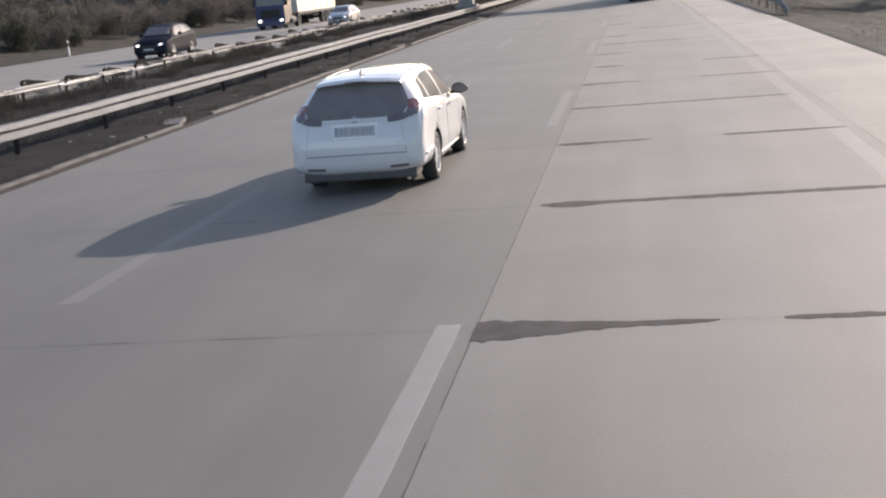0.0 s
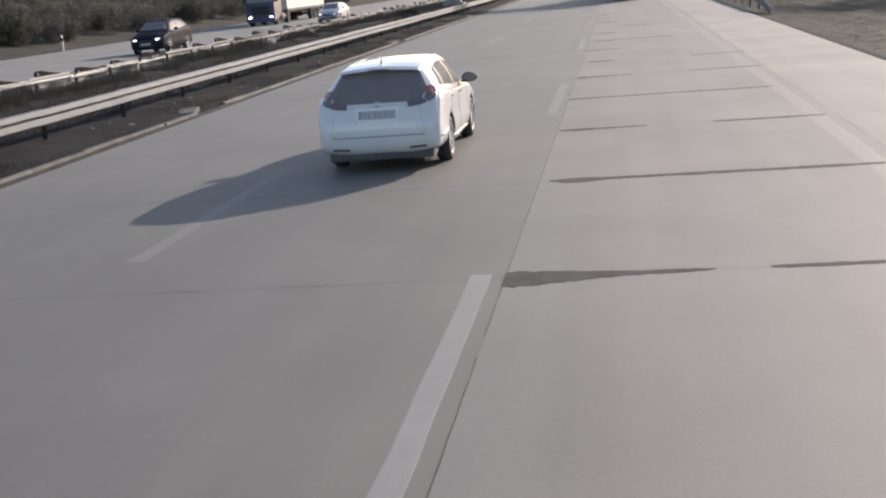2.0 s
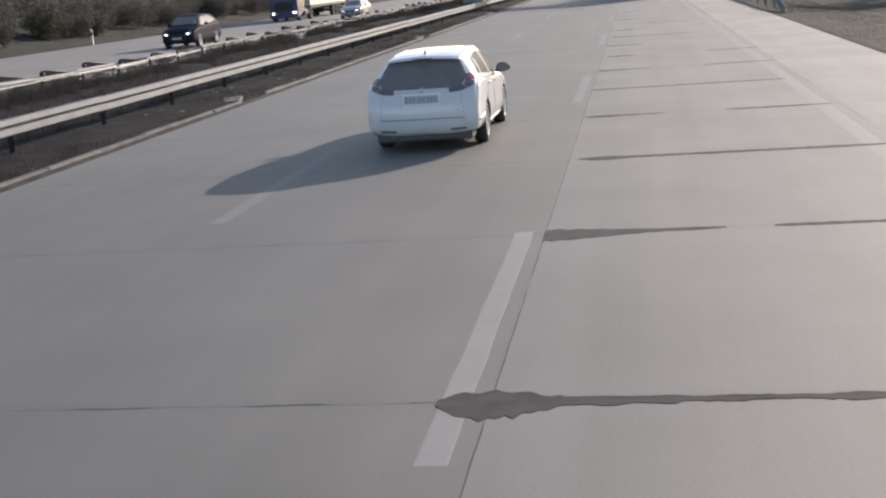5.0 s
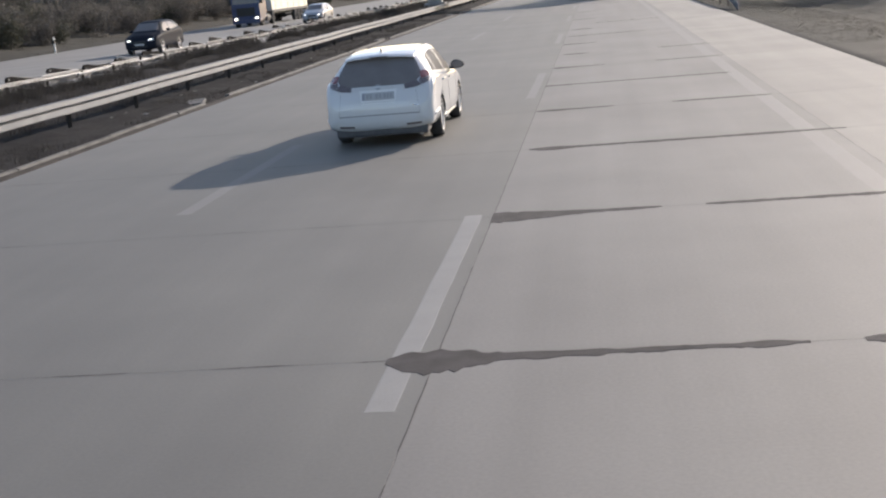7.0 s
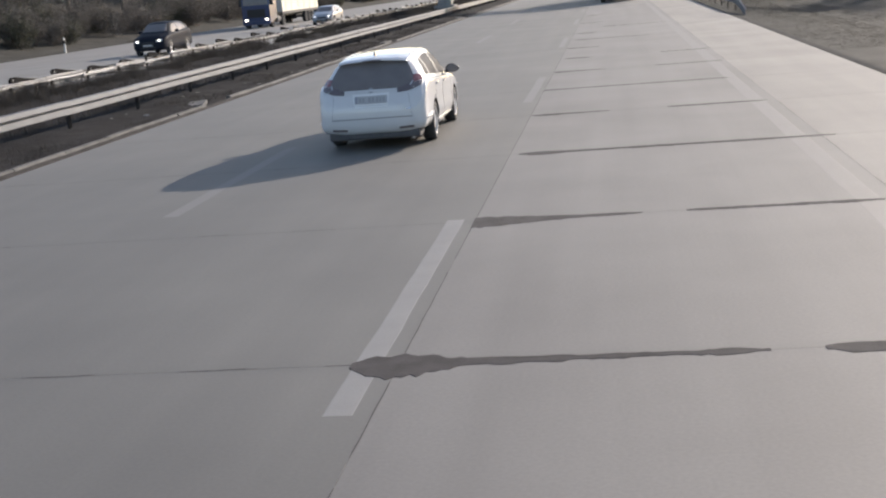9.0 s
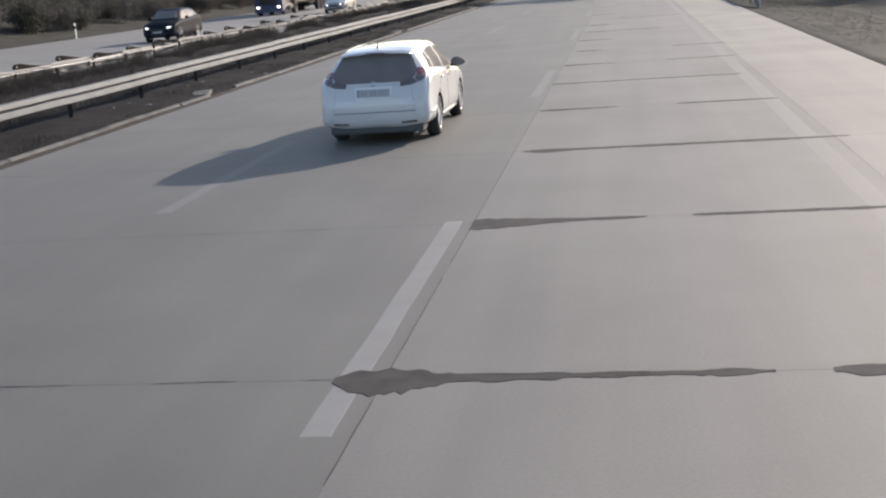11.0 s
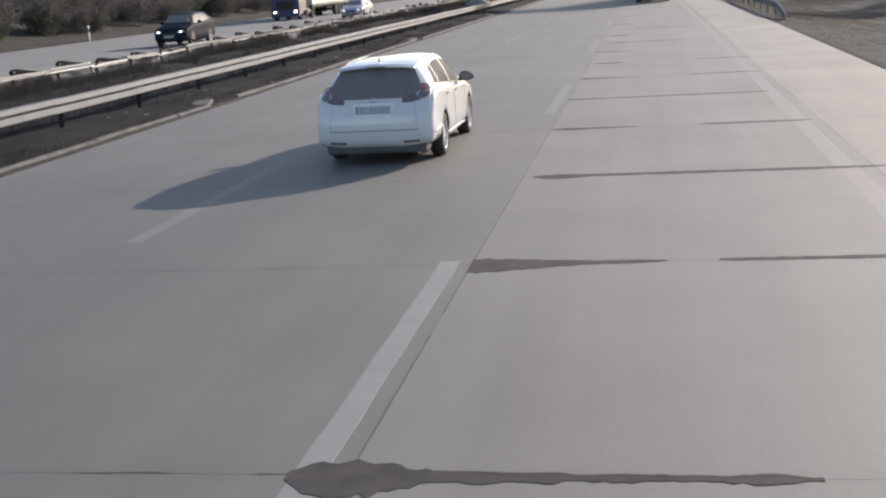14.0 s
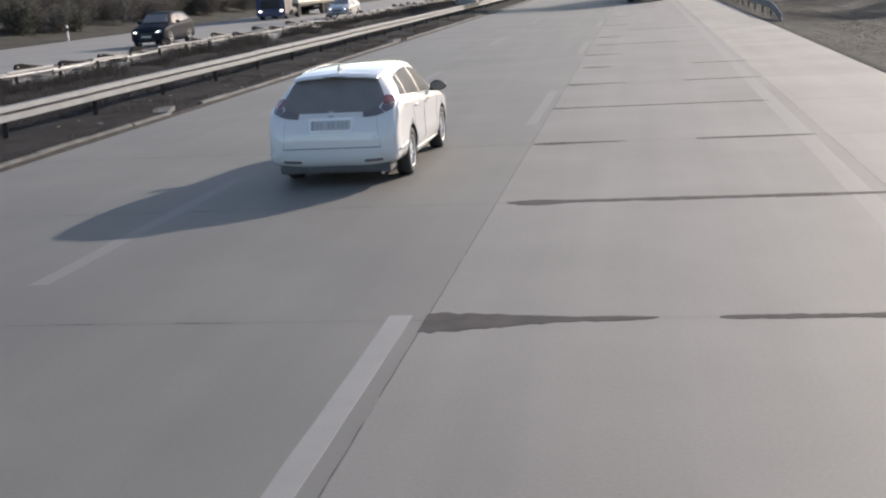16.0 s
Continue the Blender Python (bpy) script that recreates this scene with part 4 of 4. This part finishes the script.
# ---- other vehicles ----
def oncoming_car(label, paint, m, scale):
    """A car that faces the camera; the same shell stretched to its size."""
    ob = thing("car", label, "car", m)
    v = bv * np.array(scale)
    t2 = triangles(v, bf)
    sx, sy, sz = scale
    shell = mesh_part("body", v, bf, paint, ob, smooth=True)
    for side in (-1, 1):
        for y in (1.005, 3.60):
            wheel(ob, side * (0.885 * sx - 0.085), y * sy, 0.345, 0.22, side, 5)
        for name, outline in SIDE_GLASS.items():
            panel(name, [(a * sy, b * sz) for a, b in outline], 0, side, t2, "glass", ob, lift=0.005)
        h = panel("headlight", [(side * a * sx, b * sz) for a, b in ((0.42, 0.67), (0.70, 0.715), (0.72, 0.62), (0.46, 0.59))], 1, 1, t2, "clear", ob, "clear headlight", lift=0.008)
        panel("bulb", [(side * a * sx, b * sz) for a, b in ((0.52, 0.66), (0.60, 0.67), (0.60, 0.63), (0.53, 0.625))], 1, 1, t2, "lamp", h, "lit lamp", lift=0.014)
        arch = panel("wheel_arch", [(3.60 * sy + 0.40 * math.cos(a), 0.33 + 0.40 * math.sin(a)) for a in [math.pi * k / 10 for k in range(11)]], 0, side, t2, "plastic", ob, lift=0.003)
        panel("wheel_arch", [(1.005 * sy + 0.40 * math.cos(a), 0.33 + 0.40 * math.sin(a)) for a in [math.pi * k / 10 for k in range(11)]], 0, side, t2, "plastic", ob, lift=0.003)
        bm = bmesh.new()
        bmesh.ops.create_icosphere(bm, subdivisions=2, radius=1)
        for w in bm.verts:
            w.co = Vector((side * 0.98 * sx + 0.12 * w.co.x, 2.75 * sy + 0.09 * w.co.y, 1.03 * sz + 0.08 * w.co.z))
        part("door_mirror", bm, paint, ob, smooth=True)
    panel("windscreen", [(a * sx, b * sz) for a, b in ((-0.64, 1.04), (0.64, 1.04), (0.52, 1.37), (-0.52, 1.37))], 1, 1, t2, "glass", ob, "dark windscreen", lift=0.006)
    panel("grille", [(a * sx, b * sz) for a, b in ((-0.36, 0.62), (0.36, 0.62), (0.32, 0.46), (-0.32, 0.46))], 1, 1, t2, "plastic", ob, "black grille", lift=0.008)
    panel("lower_intake", [(a * sx, b * sz) for a, b in ((-0.42, 0.40), (0.42, 0.40), (0.38, 0.33), (-0.38, 0.33))], 1, 1, t2, "plastic", ob, lift=0.008)
    panel("number_plate", [(a, b * sz) for a, b in ((-0.26, 0.50), (0.26, 0.50), (0.26, 0.42), (-0.26, 0.42))], 1, 1, t2, "plate", ob, "white number plate", lift=0.014)
    return ob


oncoming_car("silver grey car oncoming in the inner lane, far off", "grey_paint", pose(-19.2, 83.0, 0.02, 0, 0, 180), (1.0, 1.0, 1.0))
oncoming_car("dark sport utility car oncoming with lit headlights", "dark_paint", pose(-20.55, 48.4, 0.02, 0, 0, 180), (1.06, 1.02, 1.16))


def axle_pair(parent, y, half, radius, double, rim="rust_zinc"):
    for side in (-1, 1):
        wheel(parent, side * (half - 0.17), y, radius, 0.34 if not double else 0.36, side, 8, rim)


def trailer(parent, y0, length, half, floor, top, wheels):
    """A curtain-sided trailer: walls, roof rim, doors, underrun bar, mudguards and lights; its rear is at y0."""
    box_ob = part("trailer_body", boxes((-half, half, y0 + 0.03, y0 + length, floor, top), bevel=0.03), "tarp", parent, "pale tarpaulin trailer body")
    for side in (-1, 1):
        part("side_rail", boxes((side * half - 0.03, side * half + 0.03, y0 + 0.02, y0 + length, floor - 0.16, floor + 0.05), bevel=0.01), "rust_zinc", parent)
        part("top_rail", boxes((side * half - 0.025, side * half + 0.025, y0 + 0.02, y0 + length, top - 0.10, top + 0.012), bevel=0.01), "rust_zinc", parent)
        part("rear_door", boxes((min(0.008 * side, side * (half - 0.04)), max(0.008 * side, side * (half - 0.04)), y0 - 0.03, y0 + 0.035, floor + 0.05, top - 0.12), bevel=0.01), "tarp", parent, "pale rear door")
        for x in (0.25, 0.85):
            bm = bmesh.new()
            tube(bm, (side * x, y0 - 0.05, floor + 0.1), (side * x, y0 - 0.05, top - 0.15), 0.018, 0.018)
            part("locking_bar", bm, "rust_zinc", parent)
        part("tail_light", boxes((side * half * 0.72 - 0.2, side * half * 0.72 + 0.2, y0 - 0.03, y0 + 0.03, floor - 0.3, floor - 0.16), bevel=0.015), "red", parent, "red tail light cluster")
        part("mudflap", boxes((side * (half - 0.22) - 0.2, side * (half - 0.22) + 0.2, y0 + 0.78, y0 + 0.80, 0.25, floor - 0.15)), "tyre", parent)
        for k in range(6):
            y = y0 + length * (k + 0.5) / 6
            part("curtain_strap", boxes((side * (half + 0.004) - 0.006, side * (half + 0.004) + 0.006, y - 0.025, y + 0.025, floor - 0.1, top - 0.1)), "chassis", parent)
    part("underrun_bar", boxes((-half + 0.1, half - 0.1, y0 - 0.02, y0 + 0.10, 0.42, 0.56), bevel=0.015), "rust_zinc", parent)
    part("chassis_frame", boxes((-0.5, -0.35, y0 + 0.1, y0 + length - 0.3, floor - 0.36, floor - 0.02), (0.35, 0.5, y0 + 0.1, y0 + length - 0.3, floor - 0.36, floor - 0.02), bevel=0.01), "chassis", parent)
    for y in wheels:
        axle_pair(parent, y0 + y, half, 0.50, True)
        bm = bmesh.new()
        tube(bm, (-half + 0.3, y0 + y, 0.5), (half - 0.3, y0 + y, 0.5), 0.07, 0.07)
        part("axle", bm, "chassis", parent)
    part("plate", boxes((-0.26, 0.26, y0 - 0.045, y0 - 0.03, 0.66, 0.77), bevel=0.004), "plate", parent, "number plate")


def cab(parent, y0, half, paint):
    """A tractor unit that starts at y0: chassis, fuel tank, sleeper cab with windscreen, lamps, grille."""
    prof = [(0.0, 0.75, 3.55), (0.5, 0.7, 3.75), (1.4, 0.55, 3.72), (1.95, 0.45, 3.35), (2.22, 0.42, 2.75), (2.30, 0.40, 1.9), (2.30, 0.40, 1.2)]
    bm = bmesh.new()
    rings = []
    for dy, z0, z1 in prof:
        e = 0.16
        ring = [(-half, z0), (-half, z1 - e), (-half + e, z1), (half - e, z1), (half, z1 - e), (half, z0)]
        rings.append([bm.verts.new((x, y0 + 1.2 + dy, z)) for x, z in ring])
    for a, b in zip(rings, rings[1:]):
        for k in range(6):
            bm.faces.new((a[k], a[(k + 1) % 6], b[(k + 1) % 6], b[k]))
    bm.faces.new(rings[0]), bm.faces.new(rings[-1][::-1])
    bmesh.ops.recalc_face_normals(bm, faces=bm.faces[:])
    v = [tuple(w.co) for w in bm.verts]
    bm.verts.index_update()
    f = [[w.index for w in q.verts] for q in bm.faces]
    t3 = triangles(v, f)
    cab_ob = part("cab", bm, paint, parent, "tall painted sleeper cab")
    panel("windscreen", [(-1.1, 1.95), (1.1, 1.95), (1.05, 2.75), (-1.05, 2.75)], 1, 1, np.array(t3) - np.array([0, y0, 0]), "glass", cab_ob, "dark windscreen", lift=0.01).location = (0, y0, 0)
    for side in (-1, 1):
        part("side_window", boxes((side * half - 0.012, side * half + 0.012, y0 + 2.2, y0 + 3.1, 1.95, 2.65), bevel=0.008), "glass", cab_ob)
        part("mirror_arm", boxes((min(side * half, side * (half + 0.28)), max(side * half, side * (half + 0.28)), y0 + 3.15, y0 + 3.30, 1.9, 2.7), bevel=0.03), "plastic", cab_ob, "tall black side mirror")
        lamp_ob = part("headlight", boxes((side * 0.88 - 0.2, side * 0.88 + 0.2, y0 + 3.46, y0 + 3.52, 0.62, 0.80), bevel=0.02), "clear", cab_ob, "clear headlight")
        part("bulb", boxes((side * 0.92 - 0.09, side * 0.92 + 0.09, y0 + 3.51, y0 + 3.53, 0.65, 0.77), bevel=0.008), "lamp", lamp_ob, "lit lamp")
        bm = bmesh.new()
        vs = bmesh.ops.create_cone(bm, cap_ends=True, segments=20, radius1=0.32, radius2=0.32, depth=1.2)["verts"]
        for w in vs:
            w.co = Matrix.Rotation(math.pi / 2, 4, "X") @ w.co + Vector((side * (half - 0.36), y0 + 0.4, 0.62))
        part("fuel_tank", bm, "rust_zinc", parent, "bright metal fuel tank", smooth=False)
    part("bumper", boxes((-half, half, y0 + 3.40, y0 + 3.58, 0.28, 0.60), bevel=0.04), paint, cab_ob)
    part("grille", boxes((-0.8, 0.8, y0 + 3.49, y0 + 3.515, 0.9, 1.6), bevel=0.02), "plastic", cab_ob, "black grille")
    part("tractor_frame", boxes((-0.45, 0.45, y0 - 1.6, y0 + 2.0, 0.6, 0.9), bevel=0.02), "chassis", parent)
    axle_pair(parent, y0 - 0.9, half, 0.5, True)
    axle_pair(parent, y0 + 2.6, half, 0.5, False)


truck = thing("semi_trailer_truck", "pale semi-trailer truck driving ahead in the slow lane", "truck", pose(4.35, 76.5, 0))
trailer(truck, 0.0, 13.6, 1.25, 1.15, 4.0, (2.4, 3.7, 5.0))
cab(truck, 14.3, 1.22, "truck_blue")
far_truck = thing("semi_trailer_truck", "blue semi-trailer truck oncoming with pale tarpaulin trailer", "truck", pose(-26.2, 84.0, 0.02, 0, 0, 180))
trailer(far_truck, -17.8, 13.6, 1.25, 1.15, 4.0, (2.4, 3.7, 5.0))
cab(far_truck, -3.6, 1.22, "truck_blue")


# ---- sign gantry across the carriageway ----
gantry = thing("sign_gantry", "grey steel sign gantry on concrete feet across the carriageway", "gantry", pose(0, 91.0, 0))
LEGS = (-10.75, 10.6)
for x in LEGS:
    foot_z = ground_height(x, 91.0) - 0.2
    bm = bmesh.new()
    box(bm, x - 0.95, x + 0.95, -0.75, 0.75, foot_z, 0.55, 0.05)
    box(bm, x - 0.62, x + 0.62, -0.48, 0.48, 0.54, 1.05, 0.05)
    foot = part("foot", bm, "pale", gantry, "stepped concrete foot")
    leg = part("leg", boxes((x - 0.30, x + 0.30, -0.28, 0.28, 1.06, 9.3), bevel=0.05), "grey_paint", gantry, "square pale grey steel leg")
    for a in (-0.42, 0.42):
        for b in (-0.36, 0.36):
            bm = bmesh.new()
            tube(bm, (x + a * 0.9, b * 0.9, 1.04), (x + a * 0.9, b * 0.9, 1.14), 0.03, 0.03, 8)
            part("bolt", bm, "rust_zinc", leg)
for z in (6.5, 9.0):
    part("chord", boxes((LEGS[0] + 0.305, LEGS[1] - 0.305, -0.14, 0.14, z - 0.14, z + 0.14), bevel=0.03), "grey_paint", gantry)
bm = bmesh.new()
step = (LEGS[1] - LEGS[0] - 1.0) / 10
for k in range(10):
    x0 = LEGS[0] + 0.5 + k * step
    z0, z1 = (6.6, 8.9) if k % 2 else (8.9, 6.6)
    tube(bm, (x0, 0, z0), (x0 + step, 0, z1), 0.05, 0.05, 8)
part("lattice", bm, "grey_paint", gantry, "zigzag lattice between the chords")
for x0, x1 in ((-5.9, -1.5), (-1.2, 3.2), (3.5, 9.6)):
    board = part("sign_board", boxes((x0, x1, -0.26, -0.20, 6.1, 9.5), bevel=0.02), "truck_blue", gantry, "large blue sign board")
    part("bracket", boxes((x0 + 0.5, x0 + 0.6, -0.20, -0.14, 6.3, 9.2), (x1 - 0.6, x1 - 0.5, -0.20, -0.14, 6.3, 9.2), bevel=0.01), "rust_zinc", board)


# ---- plants ----
def branch(bm, base, way, length, r, depth, rng, tips, spread=0.55):
    """A limb that bends a little and forks."""
    steps = 3
    p, w = Vector(base), Vector(way).normalized()
    for k in range(steps):
        w = (w + Vector((rng.gauss(0, 0.13), rng.gauss(0, 0.13), rng.gauss(0.03, 0.08)))).normalized()
        q = p + w * (length / steps)
        r0, r1 = r * (1 - 0.55 * k / steps), r * (1 - 0.55 * (k + 1) / steps)
        tube(bm, p, q, r0, r1, 6 if depth > 1 else 4)
        p = q
        tips.append((p.copy(), w.copy(), r1))
        if depth > 0:
            for _ in range(2 if depth > 1 else 2):
                side = (w + Vector((rng.gauss(0, spread), rng.gauss(0, spread), rng.gauss(0.1, spread * 0.6)))).normalized()
                branch(bm, p, side, length * rng.uniform(0.5, 0.72), r1 * 0.6, depth - 1, rng, tips, spread)


def leaf_cloud(tips, count, size, rng, reach):
    """Many small leaves and twig ends about the limb tips."""
    verts, faces = [], []
    for _ in range(count):
        p, w, _r = tips[rng.randrange(len(tips))]
        c = p + Vector((rng.gauss(0, reach), rng.gauss(0, reach), rng.gauss(0, reach)))
        a = Vector((rng.gauss(0, 1), rng.gauss(0, 1), rng.gauss(0, 1))).normalized()
        b = a.cross(Vector((rng.gauss(0, 1), rng.gauss(0, 1), rng.gauss(0, 1)))).normalized()
        s = size * rng.uniform(0.5, 1.4)
        n = len(verts)
        verts += [c - a * s, c + b * s * 0.35, c + a * s, c - b * s * 0.35]
        faces.append((n, n + 1, n + 2, n + 3))
    return verts, faces


def tree(seed, height, label):
    r = random.Random(seed)
    ob = thing("tree", label, "tree", group="roadside trees")
    bm, tips = bmesh.new(), []
    p = Vector((0, 0, -0.3))
    n = 6
    for k in range(n):
        q = p + Vector((r.gauss(0, 0.06), r.gauss(0, 0.06), 1)).normalized() * height * 0.8 / n
        tube(bm, p, q, 0.022 * height * (1 - 0.8 * k / n), 0.022 * height * (1 - 0.8 * (k + 1) / n), 8)
        if k >= 1:
            for _ in range(3):
                a = r.uniform(0, 6.28)
                branch(bm, q, (math.cos(a), math.sin(a), r.uniform(0.2, 0.9)), height * r.uniform(0.18, 0.3), 0.009 * height * (1 - 0.6 * k / n), 1, r, tips)
        p = q
    part("trunk", bm, "bark", ob)
    v, f = leaf_cloud(tips, 2600, 0.16, r, 0.38)
    mesh_part("crown", v, f, "twig", ob, "crown of fine twigs and buds")
    return ob


def shrub(seed, height, label, mat):
    r = random.Random(seed)
    ob = thing("shrub", label, "shrub", group="roadside shrubs")
    bm, tips = bmesh.new(), []
    for _ in range(9):
        a = r.uniform(0, 6.28)
        branch(bm, (0.3 * math.cos(a) * r.random(), 0.3 * math.sin(a) * r.random(), -0.1), (0.6 * math.cos(a), 0.6 * math.sin(a), 1), height * r.uniform(0.5, 0.85), 0.022, 1, r, tips, 0.5)
    part("stem", bm, "bark", ob)
    v, f = leaf_cloud(tips, 2200, 0.085, r, 0.20)
    mesh_part("foliage", v, f, mat, ob)
    return ob


def scatter(proto, place, yaw, size):
    m = Matrix.Translation(place) @ Matrix.Rotation(yaw, 4, "Z")
    ob = copy_thing(proto, m)
    ob.scale = (size, size, size * random.uniform(0.9, 1.15))
    return ob


rng = random.Random(11)
tree_kinds = [tree(s, h, "bare roadside tree with fine dark twigs") for s, h in ((3, 9.0), (8, 11.0), (14, 8.0))]
shrub_kinds = [shrub(21, 2.2, "dark bare roadside shrub", "twig"), shrub(27, 1.7, "dark green roadside shrub", "leaf"), shrub(33, 2.6, "dark bare roadside shrub", "twig")]
spots = []
for k in range(105):
    y = 24 + 1.7 * k + rng.uniform(-0.8, 0.8)
    x = -37.0 - rng.uniform(0, 3.2)
    spots.append((rng.choice(shrub_kinds), x, y, rng.uniform(0.8, 1.35)))
for k in range(62):
    y = 28 + 3.0 * k + rng.uniform(-1.5, 1.5)
    x = -43 - rng.uniform(0, 7)
    spots.append((rng.choice(tree_kinds + shrub_kinds[2:]), x, y, rng.uniform(0.8, 1.3)))
for k in range(30):
    y = 34 + 7.5 * k + rng.uniform(-2, 2)
    spots.append((rng.choice(tree_kinds), -54 - rng.uniform(0, 9), y, rng.uniform(0.9, 1.4)))
for k in range(10):
    spots.append((rng.choice(shrub_kinds), 19 + rng.uniform(0, 7), 45 + 9 * k + rng.uniform(-3, 3), rng.uniform(0.6, 1.1)))
# two unseen rows on the right, added to block bright horizon reflections
for k in range(34):
    spots.append((rng.choice(shrub_kinds), 23.5 + rng.uniform(0, 4), 8 + 3.6 * k + rng.uniform(-1.2, 1.2), rng.uniform(0.8, 1.3)))
for k in range(26):
    spots.append((rng.choice(tree_kinds), 29 + rng.uniform(0, 6), -6 + 5.6 * k + rng.uniform(-1.5, 1.5), rng.uniform(0.8, 1.15)))
for proto, x, y, s in spots:
    scatter(proto, (x, y, ground_height(x, y) - 0.05), rng.uniform(0, 6.28), s)
for proto, (x, y) in zip(tree_kinds + shrub_kinds, ((-50, 20), (-58, 28), (-47, 240), (-38.5, 22), (-41, 200), (-40, 24))):
    proto.location = (x, y, ground_height(x, y) - 0.05)


def grass(name, label, areas, mat, seed, tall, bare=-0.12):
    """Blades in tufts, thrown over areas (x0, x1, y0, y1, tufts)."""
    r = random.Random(seed)
    v, f = [], []
    for x0, x1, y0, y1, count in areas:
        for _ in range(count):
            x, y = r.uniform(x0, x1), r.uniform(y0, y1)
            if noise.noise((x * 0.45, y * 0.3, seed)) < bare:
                continue
            z = ground_height(x, y)
            for _b in range(7):
                a, lean = r.uniform(0, 6.28), r.uniform(0.1, 0.8)
                h = tall * r.uniform(0.4, 1.25)
                bx, by = x + r.gauss(0, 0.06), y + r.gauss(0, 0.06)
                c, s = math.cos(a), math.sin(a)
                n = len(v)
                v += [(bx - s * 0.006, by + c * 0.006, z - 0.02), (bx + s * 0.006, by - c * 0.006, z - 0.02), (bx + c * h * lean, by + s * h * lean, z + h)]
                f.append((n, n + 1, n + 2))
    return tagged(mesh_part(name, v, f, mat), label, "grass", kind="stuff")


grass("median_grass", "sparse dry grass and weeds in the median soil", [(-7.9, -6.6, -6, 60, 2400), (-6.75, -6.5, -6, 50, 400), (-13.0, -8.2, -2, 70, 2600)], "weed", 5, 0.15)
grass("median_weeds", "dark low weeds between the guardrails", [(-12.9, -8.3, 0, 120, 9000), (-13.2, -11.8, 0, 130, 9000)], "weed", 6, 0.34)
grass("brush_strip", "dense dark brush along the back of the guardrail", [(-13.1, -12.3, -2, 70, 5200), (-13.1, -12.3, 70, 150, 3000)], "weed", 9, 0.5)
grass("verge_grass", "dull dry grass on the verges", [(9.5, 16, 14, 75, 16000), (16, 24, 20, 120, 9000), (-37, -32.8, 25, 140, 9000)], "dry", 7, 0.03, -2)

# delineator posts on the far verge
post = thing("delineator_post", "white plastic delineator post with a black band", "post", pose(-33.6, 62.0, ground_height(-33.6, 62.0)), group="delineator posts")
v, f = sweep_y([(-0.06, 0), (0.06, 0), (0.06, 1.0), (-0.03, 1.05)], [-0.05, 0.05])
mesh_part("shaft", v, f, "post_white", post)
part("band", boxes((-0.063, 0.063, -0.053, 0.053, 0.62, 0.86)), "plastic", post, "black band")
copy_thing(post, pose(-33.6, 112.0, ground_height(-33.6, 112.0)))

# stones and rubble in the median soil
stone_kinds = []
for seed in range(4):
    r = random.Random(40 + seed)
    bm = bmesh.new()
    bmesh.ops.create_icosphere(bm, subdivisions=2, radius=1.0)
    for v in bm.verts:
        d = 1 + 0.35 * noise.noise(v.co * 1.3 + Vector((seed * 5, 0, 0)))
        v.co = Vector((v.co.x * d, v.co.y * d * 1.3, v.co.z * d * 0.6))
    me = bpy.data.meshes.new("stone")
    bm.to_mesh(me), bm.free()
    me.materials.append(M["stone"])
    stone_kinds.append(me)
r = random.Random(77)
for k in range(60):
    x, y = r.uniform(-7.9, -6.5), -2 + 42 * r.random() ** 1.3
    s = r.uniform(0.02, 0.075)
    ob = new("stone", r.choice(stone_kinds))
    ob.matrix_world = Matrix.Translation((x, y, ground_height(x, y) + s * 0.35)) @ Matrix.Rotation(r.uniform(0, 6.28), 4, "Z") @ Matrix.Diagonal((s, s, s, 1))
    tagged(ob, "small grey stone lying in the median soil", "stone", group="stones in the median")
